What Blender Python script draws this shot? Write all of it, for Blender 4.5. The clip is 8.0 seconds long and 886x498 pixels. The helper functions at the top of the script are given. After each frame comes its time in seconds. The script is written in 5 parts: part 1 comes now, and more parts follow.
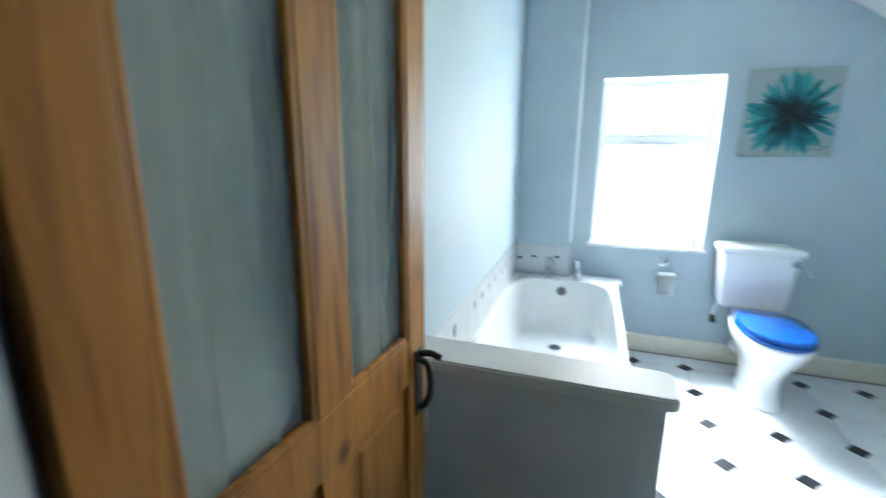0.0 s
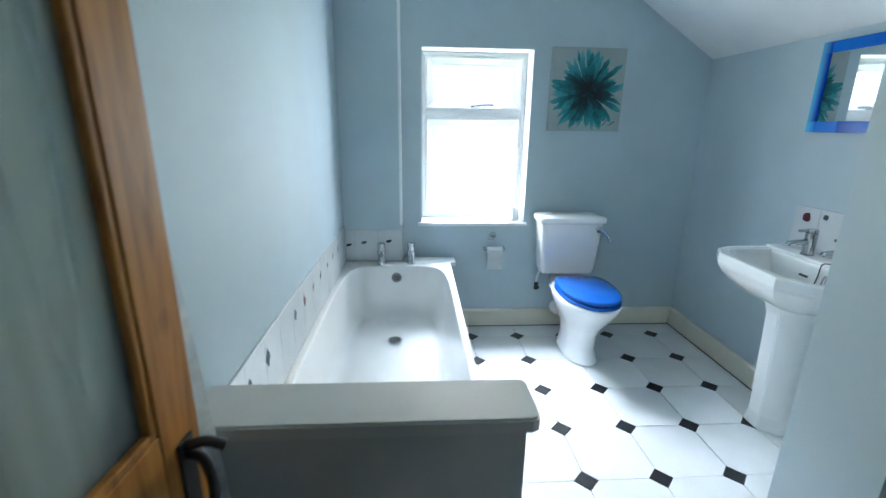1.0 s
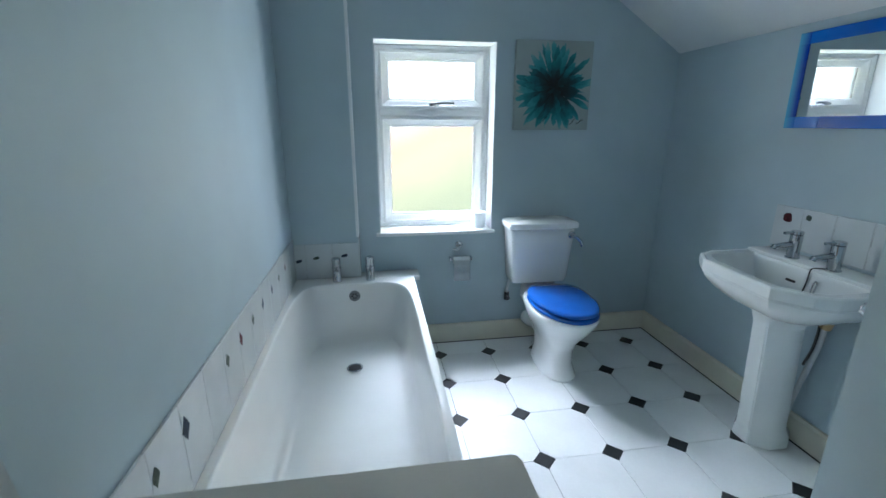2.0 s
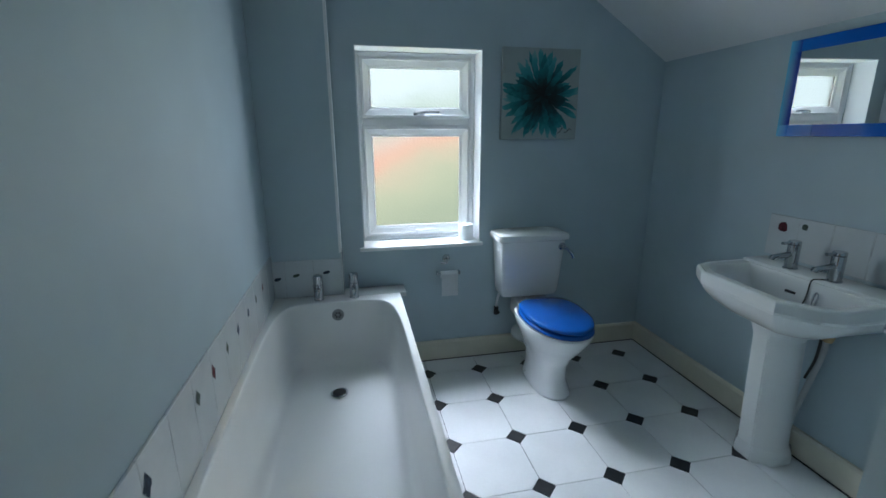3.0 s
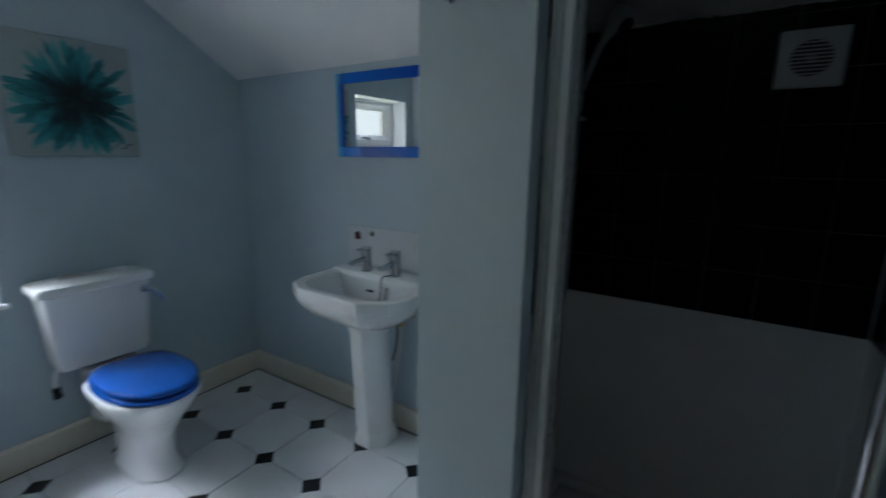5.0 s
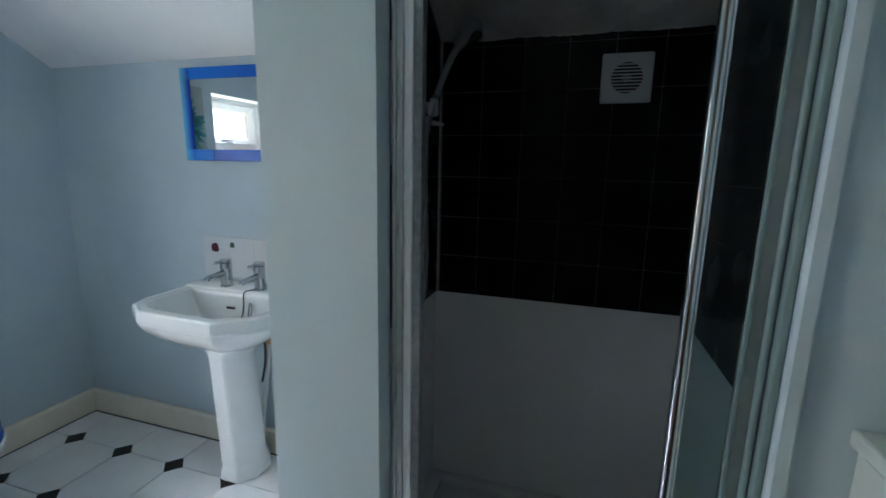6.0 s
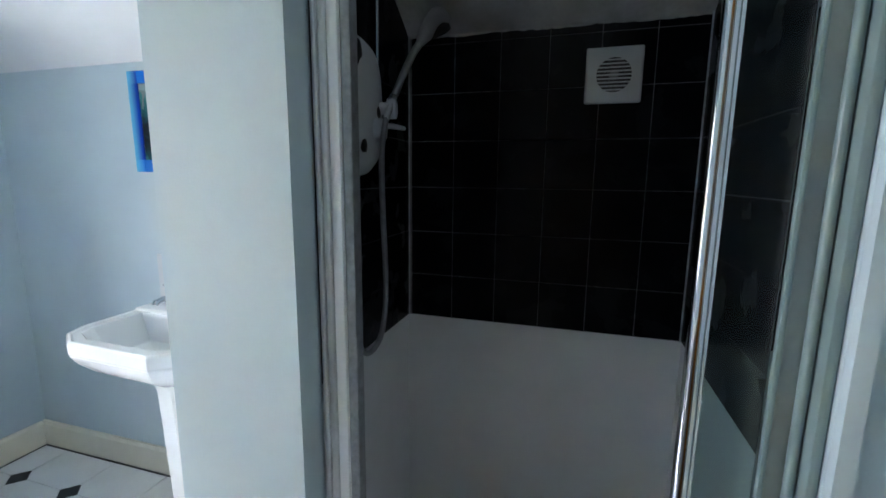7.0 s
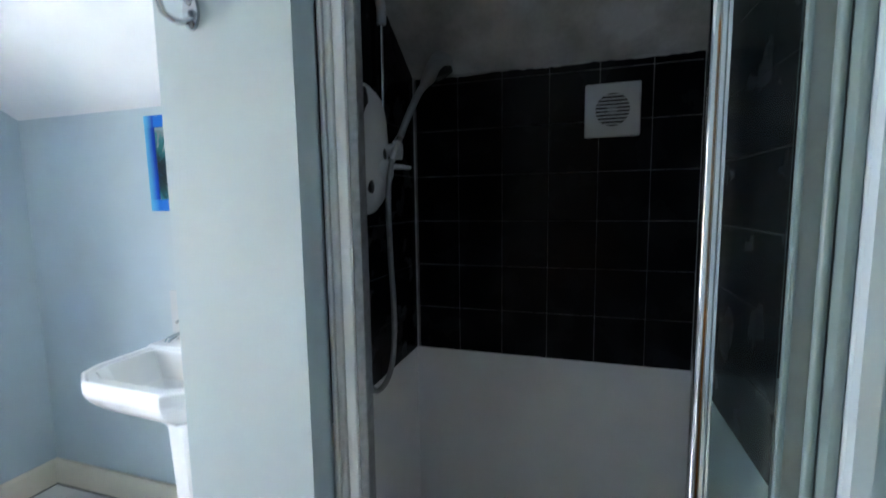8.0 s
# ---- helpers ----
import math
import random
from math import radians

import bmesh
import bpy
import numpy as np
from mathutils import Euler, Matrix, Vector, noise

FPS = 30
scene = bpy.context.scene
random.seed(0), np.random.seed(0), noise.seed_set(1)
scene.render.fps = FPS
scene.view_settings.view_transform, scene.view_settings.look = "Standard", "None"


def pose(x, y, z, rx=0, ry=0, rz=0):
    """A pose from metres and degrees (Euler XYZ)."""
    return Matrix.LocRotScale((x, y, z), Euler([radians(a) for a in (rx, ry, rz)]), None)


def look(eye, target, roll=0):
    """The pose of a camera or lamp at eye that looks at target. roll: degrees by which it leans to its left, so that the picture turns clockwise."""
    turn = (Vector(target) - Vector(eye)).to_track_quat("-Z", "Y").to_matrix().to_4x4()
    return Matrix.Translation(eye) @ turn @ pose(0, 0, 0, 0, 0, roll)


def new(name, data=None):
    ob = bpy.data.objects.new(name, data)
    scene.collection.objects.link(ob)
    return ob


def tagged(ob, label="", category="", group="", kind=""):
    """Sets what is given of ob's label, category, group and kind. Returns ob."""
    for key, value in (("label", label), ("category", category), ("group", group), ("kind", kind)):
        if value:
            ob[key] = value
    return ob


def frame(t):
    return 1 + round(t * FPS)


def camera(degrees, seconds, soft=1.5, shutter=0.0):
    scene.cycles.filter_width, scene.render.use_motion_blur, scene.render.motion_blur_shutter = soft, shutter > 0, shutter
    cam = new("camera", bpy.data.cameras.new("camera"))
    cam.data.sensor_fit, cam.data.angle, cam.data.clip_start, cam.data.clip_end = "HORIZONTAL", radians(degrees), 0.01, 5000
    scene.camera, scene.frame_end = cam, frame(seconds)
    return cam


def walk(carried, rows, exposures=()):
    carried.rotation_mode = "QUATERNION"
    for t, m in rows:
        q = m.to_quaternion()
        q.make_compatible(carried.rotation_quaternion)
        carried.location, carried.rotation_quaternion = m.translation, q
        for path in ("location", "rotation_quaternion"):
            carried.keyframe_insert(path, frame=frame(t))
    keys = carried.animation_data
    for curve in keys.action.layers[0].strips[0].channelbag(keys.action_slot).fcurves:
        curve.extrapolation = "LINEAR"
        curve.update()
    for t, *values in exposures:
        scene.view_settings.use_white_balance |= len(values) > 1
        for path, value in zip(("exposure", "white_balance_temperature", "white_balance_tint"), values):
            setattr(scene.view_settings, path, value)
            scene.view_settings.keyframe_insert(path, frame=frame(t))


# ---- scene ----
cam = camera(91.2, 8.0, shutter=0.5)
PATH = [
    (0, (0.462, -1.314, 1.353), (-0.162, 0.531, 0.898), 0.5),
    (0.5, (0.432, -1.185, 1.35), (0.308, 0.732, 0.793), 1.5),
    (1, (0.453, -1.014, 1.345), (0.575, 0.906, 0.795), 0.8),
    (1.5, (0.468, -0.876, 1.356), (0.608, 1.042, 0.809), 0.1),
    (1.7, (0.471, -0.822, 1.345), (0.688, 1.089, 0.794), 0.4),
    (2.8, (0.449, -0.685, 1.355), (0.82, 1.209, 0.83), -0.6),
    (3, (0.449, -0.654, 1.349), (0.835, 1.241, 0.838), -0.2),
    (3.5, (0.472, -0.553, 1.331), (0.983, 1.322, 0.861), -0.4),
    (4, (0.537, -0.526, 1.336), (1.259, 1.276, 0.855), 1.2),
    (4.5, (0.632, -0.556, 1.324), (1.951, 0.867, 0.841), 0.1),
    (5, (0.692, -0.624, 1.33), (2.353, 0.416, 0.926), 0.9),
    (5.2, (0.702, -0.634, 1.312), (2.453, 0.255, 0.932), 1.7),
    (6.3, (0.77, -0.675, 1.323), (2.668, -0.155, 0.966), 0.5),
    (6.5, (0.809, -0.675, 1.32), (2.715, -0.179, 0.971), 0.3),
    (7, (0.914, -0.7, 1.325), (2.807, -0.142, 1.001), 0.6),
    (7.5, (0.919, -0.713, 1.387), (2.838, -0.158, 1.289), -1.1),
    (8, (0.902, -0.707, 1.356), (2.799, -0.11, 1.141), -0.8),
]
EXPOSURES = [(0, 5.2, 5650, 13), (0.5, 5.03, 5650, 13), (1.0, 4.5, 5600, 13), (1.7, 3.9, 5550, 13), (2.8, 3.1, 5550, 12), (3.5, 2.85, 5600, 12),
             (4.2, 2.85, 5650, 14), (5.2, 2.95, 5750, 19), (6.3, 4.66, 5950, 20), (7.0, 5.1, 6000, 23), (8.0, 5.25, 6000, 23)]
walk(cam, [(t, look(eye, target, roll)) for t, eye, target, roll in PATH], EXPOSURES)

# ---------------------------------------------------------------- light
world = bpy.data.worlds.new("overcast_sky")
scene.world = world
world.use_nodes = True
wn = world.node_tree.nodes
sky = wn.new("ShaderNodeTexSky")
sky.sky_type, sky.sun_disc = "NISHITA", False
sky.sun_elevation, sky.sun_rotation = radians(47), radians(-14)
world.node_tree.links.new(sky.outputs[0], wn["Background"].inputs[0])
wn["Background"].inputs[1].default_value = 0.15
sun = new("sun", bpy.data.lights.new("sun", "SUN"))
sun.data.energy, sun.data.angle, sun.data.color = 3.3, radians(46), (0.95, 0.99, 1.0)
sun.matrix_world = look((-0.293, 5.584, 6.07), (0.85, 1.0, 1.0))
# sky light in the window opening, behind the two frosted panes
for zc, hz, watts in ((1.5985, 0.24, 0.33), (1.079, 0.55, 0.72)):
    lamp = new("pane_light", bpy.data.lights.new("pane_light", "AREA"))
    lamp.data.shape, lamp.data.size, lamp.data.size_y = "RECTANGLE", 0.54, hz
    lamp.data.energy, lamp.data.color = watts, (0.95, 1.0, 1.0)
    lamp.matrix_world = look((0.828, 1.99, zc), (0.828, 0.99, zc))

# ---------------------------------------------------------------- plan, metres
XR = 2.265          # wall with the basin
YW = 1.75           # wall with the window
YN = -1.16          # wall with the doorway
ZC = 2.36           # flat ceiling
SLOPE = 0.634       # rise of the sloping ceiling per metre
ZE = 1.752          # height at which the slope meets the basin wall
XS = XR - (ZC - ZE) / SLOPE
PX = 1.405          # free end of the shower partition


def slope_z(x):
    return min(ZC, ZE + SLOPE * (XR - x))


# ---------------------------------------------------------------- materials
def material(name, color, rough=0.5, metal=0.0, vary=0.06, scale=6.0, grain=120.0, bump=0.0, spec=0.5,
             coat=0.0, blotch=None, rvary=0.1):
    m = bpy.data.materials.new(name)
    m.use_nodes = True
    nt = m.node_tree
    b = nt.nodes["Principled BSDF"]
    b.inputs["Metallic"].default_value = metal
    b.inputs["Specular IOR Level"].default_value = spec
    b.inputs["Coat Weight"].default_value = coat
    tc = nt.nodes.new("ShaderNodeTexCoord")
    n1 = nt.nodes.new("ShaderNodeTexNoise")
    n1.inputs["Scale"].default_value = scale
    n1.inputs["Detail"].default_value = 5
    nt.links.new(tc.outputs["Object"], n1.inputs["Vector"])
    n2 = nt.nodes.new("ShaderNodeTexNoise")
    n2.inputs["Scale"].default_value = grain
    n2.inputs["Detail"].default_value = 3
    nt.links.new(tc.outputs["Object"], n2.inputs["Vector"])
    ramp = nt.nodes.new("ShaderNodeValToRGB")
    lo = blotch or [c * (1 - vary) for c in color]
    hi = [min(1, c * (1 + vary * 0.6)) for c in color]
    ramp.color_ramp.elements[0].color = (*lo, 1)
    ramp.color_ramp.elements[1].color = (*hi, 1)
    ramp.color_ramp.elements[0].position, ramp.color_ramp.elements[1].position = 0.3, 0.65
    nt.links.new(n1.outputs["Fac"], ramp.inputs["Fac"])
    mix = nt.nodes.new("ShaderNodeMix")
    mix.data_type, mix.blend_type = "RGBA", "MULTIPLY"
    mix.inputs[0].default_value = min(1, vary * 2)
    nt.links.new(ramp.outputs["Color"], mix.inputs[6])
    nt.links.new(n2.outputs["Fac"], mix.inputs[7])
    gain = nt.nodes.new("ShaderNodeMix")
    gain.data_type, gain.blend_type = "RGBA", "MIX"
    gain.inputs[0].default_value = 0.5
    nt.links.new(ramp.outputs["Color"], gain.inputs[6])
    nt.links.new(mix.outputs[2], gain.inputs[7])
    nt.links.new(gain.outputs[2], b.inputs["Base Color"])
    mr = nt.nodes.new("ShaderNodeMapRange")
    mr.inputs[3].default_value = max(0.02, rough * (1 - rvary))
    mr.inputs[4].default_value = min(1, rough * (1 + rvary * 2))
    nt.links.new(n1.outputs["Fac"], mr.inputs[0])
    nt.links.new(mr.outputs[0], b.inputs["Roughness"])
    if bump:
        bp = nt.nodes.new("ShaderNodeBump")
        bp.inputs["Strength"].default_value = bump
        bp.inputs["Distance"].default_value = 0.002
        nt.links.new(n2.outputs["Fac"], bp.inputs["Height"])
        nt.links.new(bp.outputs[0], b.inputs["Normal"])
    return m


def wood_material():
    m = bpy.data.materials.new("orange_pine")
    m.use_nodes = True
    nt = m.node_tree
    b = nt.nodes["Principled BSDF"]
    tc = nt.nodes.new("ShaderNodeTexCoord")
    mp = nt.nodes.new("ShaderNodeMapping")
    mp.inputs["Scale"].default_value = (14, 14, 1.1)
    nt.links.new(tc.outputs["Object"], mp.inputs["Vector"])
    n1 = nt.nodes.new("ShaderNodeTexNoise")
    n1.inputs["Scale"].default_value, n1.inputs["Detail"].default_value = 2.2, 6
    n1.inputs["Distortion"].default_value = 1.2
    nt.links.new(mp.outputs[0], n1.inputs["Vector"])
    ramp = nt.nodes.new("ShaderNodeValToRGB")
    e = ramp.color_ramp.elements
    e[0].position, e[0].color = 0.3, (0.17, 0.068, 0.012, 1)
    e[1].position, e[1].color = 0.7, (0.44, 0.20, 0.036, 1)
    e.new(0.5).color = (0.37, 0.155, 0.025, 1)
    nt.links.new(n1.outputs["Fac"], ramp.inputs["Fac"])
    vor = nt.nodes.new("ShaderNodeTexVoronoi")
    vor.inputs["Scale"].default_value = 3.1
    mp2 = nt.nodes.new("ShaderNodeMapping")
    mp2.inputs["Scale"].default_value = (1.6, 1.6, 1.1)
    nt.links.new(tc.outputs["Object"], mp2.inputs["Vector"])
    nt.links.new(mp2.outputs[0], vor.inputs["Vector"])
    knot = nt.nodes.new("ShaderNodeMapRange")
    knot.inputs[1].default_value, knot.inputs[2].default_value = 0.06, 0.13
    knot.inputs[3].default_value, knot.inputs[4].default_value = 0.85, 0.0
    nt.links.new(vor.outputs["Distance"], knot.inputs[0])
    mix = nt.nodes.new("ShaderNodeMix")
    mix.data_type = "RGBA"
    mix.inputs[7].default_value = (0.07, 0.022, 0.008, 1)
    nt.links.new(knot.outputs[0], mix.inputs[0])
    nt.links.new(ramp.outputs[0], mix.inputs[6])
    nt.links.new(mix.outputs[2], b.inputs["Base Color"])
    b.inputs["Roughness"].default_value = 0.48
    b.inputs["Specular IOR Level"].default_value = 0.3
    bp = nt.nodes.new("ShaderNodeBump")
    bp.inputs["Strength"].default_value, bp.inputs["Distance"].default_value = 0.15, 0.002
    nt.links.new(n1.outputs["Fac"], bp.inputs["Height"])
    nt.links.new(bp.outputs[0], b.inputs["Normal"])
    return m


def glass_material(name, tint, rough, ior=1.45, ripple=0.0, scale=60.0):
    m = bpy.data.materials.new(name)
    m.use_nodes = True
    nt = m.node_tree
    b = nt.nodes["Principled BSDF"]
    b.inputs["Base Color"].default_value = (*tint, 1)
    b.inputs["Transmission Weight"].default_value = 1
    b.inputs["Roughness"].default_value = rough
    b.inputs["IOR"].default_value = ior
    if ripple:
        tc = nt.nodes.new("ShaderNodeTexCoord")
        n = nt.nodes.new("ShaderNodeTexVoronoi")
        n.feature = "SMOOTH_F1"
        n.inputs["Scale"].default_value = scale
        nt.links.new(tc.outputs["Object"], n.inputs["Vector"])
        bp = nt.nodes.new("ShaderNodeBump")
        bp.inputs["Strength"].default_value, bp.inputs["Distance"].default_value = ripple, 0.004
        nt.links.new(n.outputs["Distance"], bp.inputs["Height"])
        nt.links.new(bp.outputs[0], b.inputs["Normal"])
    return m


def clear_glass(name, tint, clear=0.92, haze=2.4, gloss=0.03, stretch=(1, 1, 1), ior=1.45):
    """Thin sheet: light goes straight through, with a gloss and a noisy pale diffuse film on it."""
    m = bpy.data.materials.new(name)
    m.use_nodes = True
    nt = m.node_tree
    nt.nodes.remove(nt.nodes["Principled BSDF"])
    out = nt.nodes["Material Output"]
    tr = nt.nodes.new("ShaderNodeBsdfTransparent")
    tr.inputs[0].default_value = (*tint, 1)
    gl = nt.nodes.new("ShaderNodeBsdfGlossy")
    gl.inputs["Roughness"].default_value = gloss
    df = nt.nodes.new("ShaderNodeBsdfDiffuse")
    df.inputs[0].default_value = (0.56, 0.63, 0.62, 1)
    tc = nt.nodes.new("ShaderNodeTexCoord")
    ns = nt.nodes.new("ShaderNodeTexNoise")
    ns.inputs["Scale"].default_value, ns.inputs["Detail"].default_value = 38, 8
    mp = nt.nodes.new("ShaderNodeMapping")
    mp.inputs["Scale"].default_value = stretch
    nt.links.new(tc.outputs["Object"], mp.inputs["Vector"])
    nt.links.new(mp.outputs[0], ns.inputs["Vector"])
    film = nt.nodes.new("ShaderNodeMapRange")
    film.inputs[1].default_value, film.inputs[2].default_value = 0.45, 0.8
    film.inputs[3].default_value, film.inputs[4].default_value = 1 - clear, (1 - clear) * haze
    nt.links.new(ns.outputs["Fac"], film.inputs[0])
    m1 = nt.nodes.new("ShaderNodeMixShader")
    nt.links.new(film.outputs[0], m1.inputs[0])
    nt.links.new(tr.outputs[0], m1.inputs[1])
    nt.links.new(df.outputs[0], m1.inputs[2])
    fr = nt.nodes.new("ShaderNodeFresnel")
    fr.inputs[0].default_value = ior
    m2 = nt.nodes.new("ShaderNodeMixShader")
    nt.links.new(fr.outputs[0], m2.inputs[0])
    nt.links.new(m1.outputs[0], m2.inputs[1])
    nt.links.new(gl.outputs[0], m2.inputs[2])
    nt.links.new(m2.outputs[0], out.inputs[0])
    return m


def net_material():
    m = bpy.data.materials.new("net_curtain_cloth")
    m.use_nodes = True
    nt = m.node_tree
    nt.nodes.remove(nt.nodes["Principled BSDF"])
    out = nt.nodes["Material Output"]
    df = nt.nodes.new("ShaderNodeBsdfDiffuse")
    df.inputs[0].default_value = (0.82, 0.85, 0.84, 1)
    tl = nt.nodes.new("ShaderNodeBsdfTranslucent")
    tl.inputs[0].default_value = (0.7, 0.72, 0.71, 1)
    tr = nt.nodes.new("ShaderNodeBsdfTransparent")
    a = nt.nodes.new("ShaderNodeMixShader")
    a.inputs[0].default_value = 0.4
    nt.links.new(df.outputs[0], a.inputs[1])
    nt.links.new(tl.outputs[0], a.inputs[2])
    tc = nt.nodes.new("ShaderNodeTexCoord")
    wv = nt.nodes.new("ShaderNodeTexNoise")
    wv.inputs["Scale"].default_value, wv.inputs["Detail"].default_value = 40, 4
    nt.links.new(tc.outputs["Object"], wv.inputs["Vector"])
    mr = nt.nodes.new("ShaderNodeMapRange")
    mr.inputs[3].default_value, mr.inputs[4].default_value = 0.5, 0.95
    nt.links.new(wv.outputs["Fac"], mr.inputs[0])
    bm_ = nt.nodes.new("ShaderNodeMixShader")
    nt.links.new(mr.outputs[0], bm_.inputs[0])
    nt.links.new(tr.outputs[0], bm_.inputs[1])
    nt.links.new(a.outputs[0], bm_.inputs[2])
    nt.links.new(bm_.outputs[0], out.inputs[0])
    return m


def outside_material():
    """Bright overcast sky above, brick and garden green below, far out of focus."""
    m = bpy.data.materials.new("outside_light")
    m.use_nodes = True
    nt = m.node_tree
    nt.nodes.remove(nt.nodes["Principled BSDF"])
    out = nt.nodes["Material Output"]
    em = nt.nodes.new("ShaderNodeEmission")
    tc = nt.nodes.new("ShaderNodeTexCoord")
    sp = nt.nodes.new("ShaderNodeSeparateXYZ")
    nt.links.new(tc.outputs["Object"], sp.inputs[0])
    ns = nt.nodes.new("ShaderNodeTexNoise")
    ns.inputs["Scale"].default_value, ns.inputs["Detail"].default_value = 2.5, 2
    nt.links.new(tc.outputs["Object"], ns.inputs["Vector"])
    wob = nt.nodes.new("ShaderNodeMath")
    wob.operation = "MULTIPLY_ADD"
    wob.inputs[1].default_value = 0.42
    nt.links.new(ns.outputs["Fac"], wob.inputs[0])
    side = nt.nodes.new("ShaderNodeMath")
    side.operation = "MULTIPLY_ADD"
    side.inputs[1].default_value, side.inputs[2].default_value = -0.30, 0.27
    nt.links.new(sp.outputs["X"], side.inputs[0])
    tilt = nt.nodes.new("ShaderNodeMath")
    nt.links.new(sp.outputs["Z"], tilt.inputs[0])
    nt.links.new(side.outputs[0], tilt.inputs[1])
    nt.links.new(tilt.outputs[0], wob.inputs[2])
    ramp = nt.nodes.new("ShaderNodeValToRGB")
    mr = nt.nodes.new("ShaderNodeMapRange")
    mr.inputs[1].default_value, mr.inputs[2].default_value = 0.62, 2.34
    nt.links.new(wob.outputs[0], mr.inputs[0])
    nt.links.new(mr.outputs[0], ramp.inputs[0])
    e = ramp.color_ramp.elements
    e[0].position, e[0].color = 0.12, (0.36, 0.40, 0.15, 1)
    e[1].position, e[1].color = 0.78, (0.84, 0.92, 0.78, 1)
    e.new(0.26).color = (0.50, 0.50, 0.20, 1)
    e.new(0.38).color = (0.72, 0.54, 0.24, 1)
    e.new(0.47).color = (0.95, 0.44, 0.19, 1)
    e.new(0.56).color = (0.85, 0.60, 0.36, 1)
    e.new(0.63).color = (0.52, 0.62, 0.40, 1)
    nt.links.new(ramp.outputs[0], em.inputs[0])
    em.inputs[1].default_value = GLOW
    nt.links.new(em.outputs[0], out.inputs[0])
    return m


GLOW = 3.0
M_WALL = material("pale_blue_paint", (0.445, 0.545, 0.595), 0.62, vary=0.05, scale=3, grain=260, bump=0.12, spec=0.3)
M_CEIL = material("white_ceiling_paint", (0.74, 0.77, 0.78), 0.8, vary=0.04, scale=4, grain=180, bump=0.12, spec=0.2)
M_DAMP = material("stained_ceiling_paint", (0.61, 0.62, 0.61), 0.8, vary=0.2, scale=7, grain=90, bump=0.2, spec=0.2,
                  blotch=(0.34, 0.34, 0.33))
M_SKIRT = material("cream_gloss_paint", (0.72, 0.69, 0.58), 0.38, vary=0.06, scale=8, grain=160, bump=0.05)
# dark so the unseen landing throws little light back on the door
M_LANDING = material("landing_bounce_dimmer", (0.20, 0.19, 0.17), 0.8, vary=0.06, scale=4, grain=180)
M_SAGE = material("sage_grey_paint", (0.50, 0.56, 0.51), 0.5, vary=0.06, scale=6, grain=160, bump=0.05)
M_JOINT = material("dark_floor_joint", (0.05, 0.055, 0.06), 0.7, vary=0.3, scale=30)
M_FTILE = material("white_floor_tile", (0.74, 0.76, 0.76), 0.32, vary=0.07, scale=3.5, grain=70, bump=0.05, rvary=0.3)
M_FDOT = material("black_floor_inset", (0.016, 0.018, 0.02), 0.35, vary=0.4, scale=25)
M_WHITE = material("white_gloss_ceramic", (0.82, 0.84, 0.84), 0.12, vary=0.03, scale=4, grain=200, coat=0.3, rvary=0.3)
M_BATH = material("white_bath_enamel", (0.80, 0.82, 0.82), 0.055, vary=0.04, scale=3, grain=150, spec=0.9, rvary=0.15)
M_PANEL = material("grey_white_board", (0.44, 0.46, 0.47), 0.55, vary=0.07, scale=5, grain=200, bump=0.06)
M_LEDGE = material("white_laminate_board", (0.50, 0.515, 0.505), 0.4, vary=0.06, scale=6, grain=150)
M_WTILE = material("white_wall_tile", (0.57, 0.615, 0.64), 0.2, vary=0.05, scale=7, grain=60, coat=0.2, bump=0.03)
M_GROUT = material("pale_grout", (0.54, 0.58, 0.60), 0.8, vary=0.25, scale=30)
M_BTILE = material("black_gloss_tile", (0.0045, 0.0055, 0.0085), 0.2, spec=0.09, vary=0.3, scale=9, grain=60, rvary=0.5)
M_BGROUT = material("grey_grout", (0.24, 0.245, 0.25), 0.8, vary=0.4, scale=40)
M_CHROME = material("chrome", (0.56, 0.58, 0.60), 0.07, metal=1, vary=0.06, scale=20, rvary=0.5)
M_ALU = material("brushed_aluminium", (0.66, 0.69, 0.70), 0.42, metal=1, vary=0.08, scale=30, rvary=0.3)
M_PVC = material("white_plastic", (0.80, 0.82, 0.83), 0.3, vary=0.03, scale=8)
M_ENAMEL = material("white_enamelled_metal", (0.88, 0.90, 0.91), 0.25, vary=0.03, scale=10, coat=0.3)
M_UNIT = material("matt_white_plastic", (0.62, 0.65, 0.67), 0.4, vary=0.05, scale=12)
M_HOSE = material("grey_ribbed_hose", (0.28, 0.29, 0.30), 0.35, metal=0.4, vary=0.2, scale=60)
M_DARK = material("black_plastic", (0.012, 0.012, 0.014), 0.4, vary=0.3, scale=30)
M_IRON = material("black_iron", (0.012, 0.012, 0.013), 0.5, vary=0.4, scale=40, bump=0.2)
M_SEAT = material("royal_blue_gloss", (0.010, 0.092, 0.42), 0.07, vary=0.1, scale=8, coat=0.5)
M_SEAL = material("grey_green_plastic", (0.17, 0.24, 0.25), 0.35, vary=0.08, scale=10)
M_PINE = wood_material()
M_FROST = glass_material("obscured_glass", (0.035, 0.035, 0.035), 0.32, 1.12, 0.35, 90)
# film stretched into upright streaks that paint the curtain's fold shading on the glass
M_DOORGLASS = clear_glass("fold_streak_door_glass", (0.84, 0.91, 0.89), 0.67, 1.45, 0.08, (0.45, 0.45, 0.03), 1.22)
# diffuse haze paints in the pale reflection on the folded leaf
M_FOLD = clear_glass("folded_glass_painted_reflection", (0.55, 0.68, 0.67), 0.52, 1.15)
M_SHGLASS = clear_glass("shower_glass", (0.78, 0.90, 0.90), 0.993, 1.7)
M_NET = net_material()
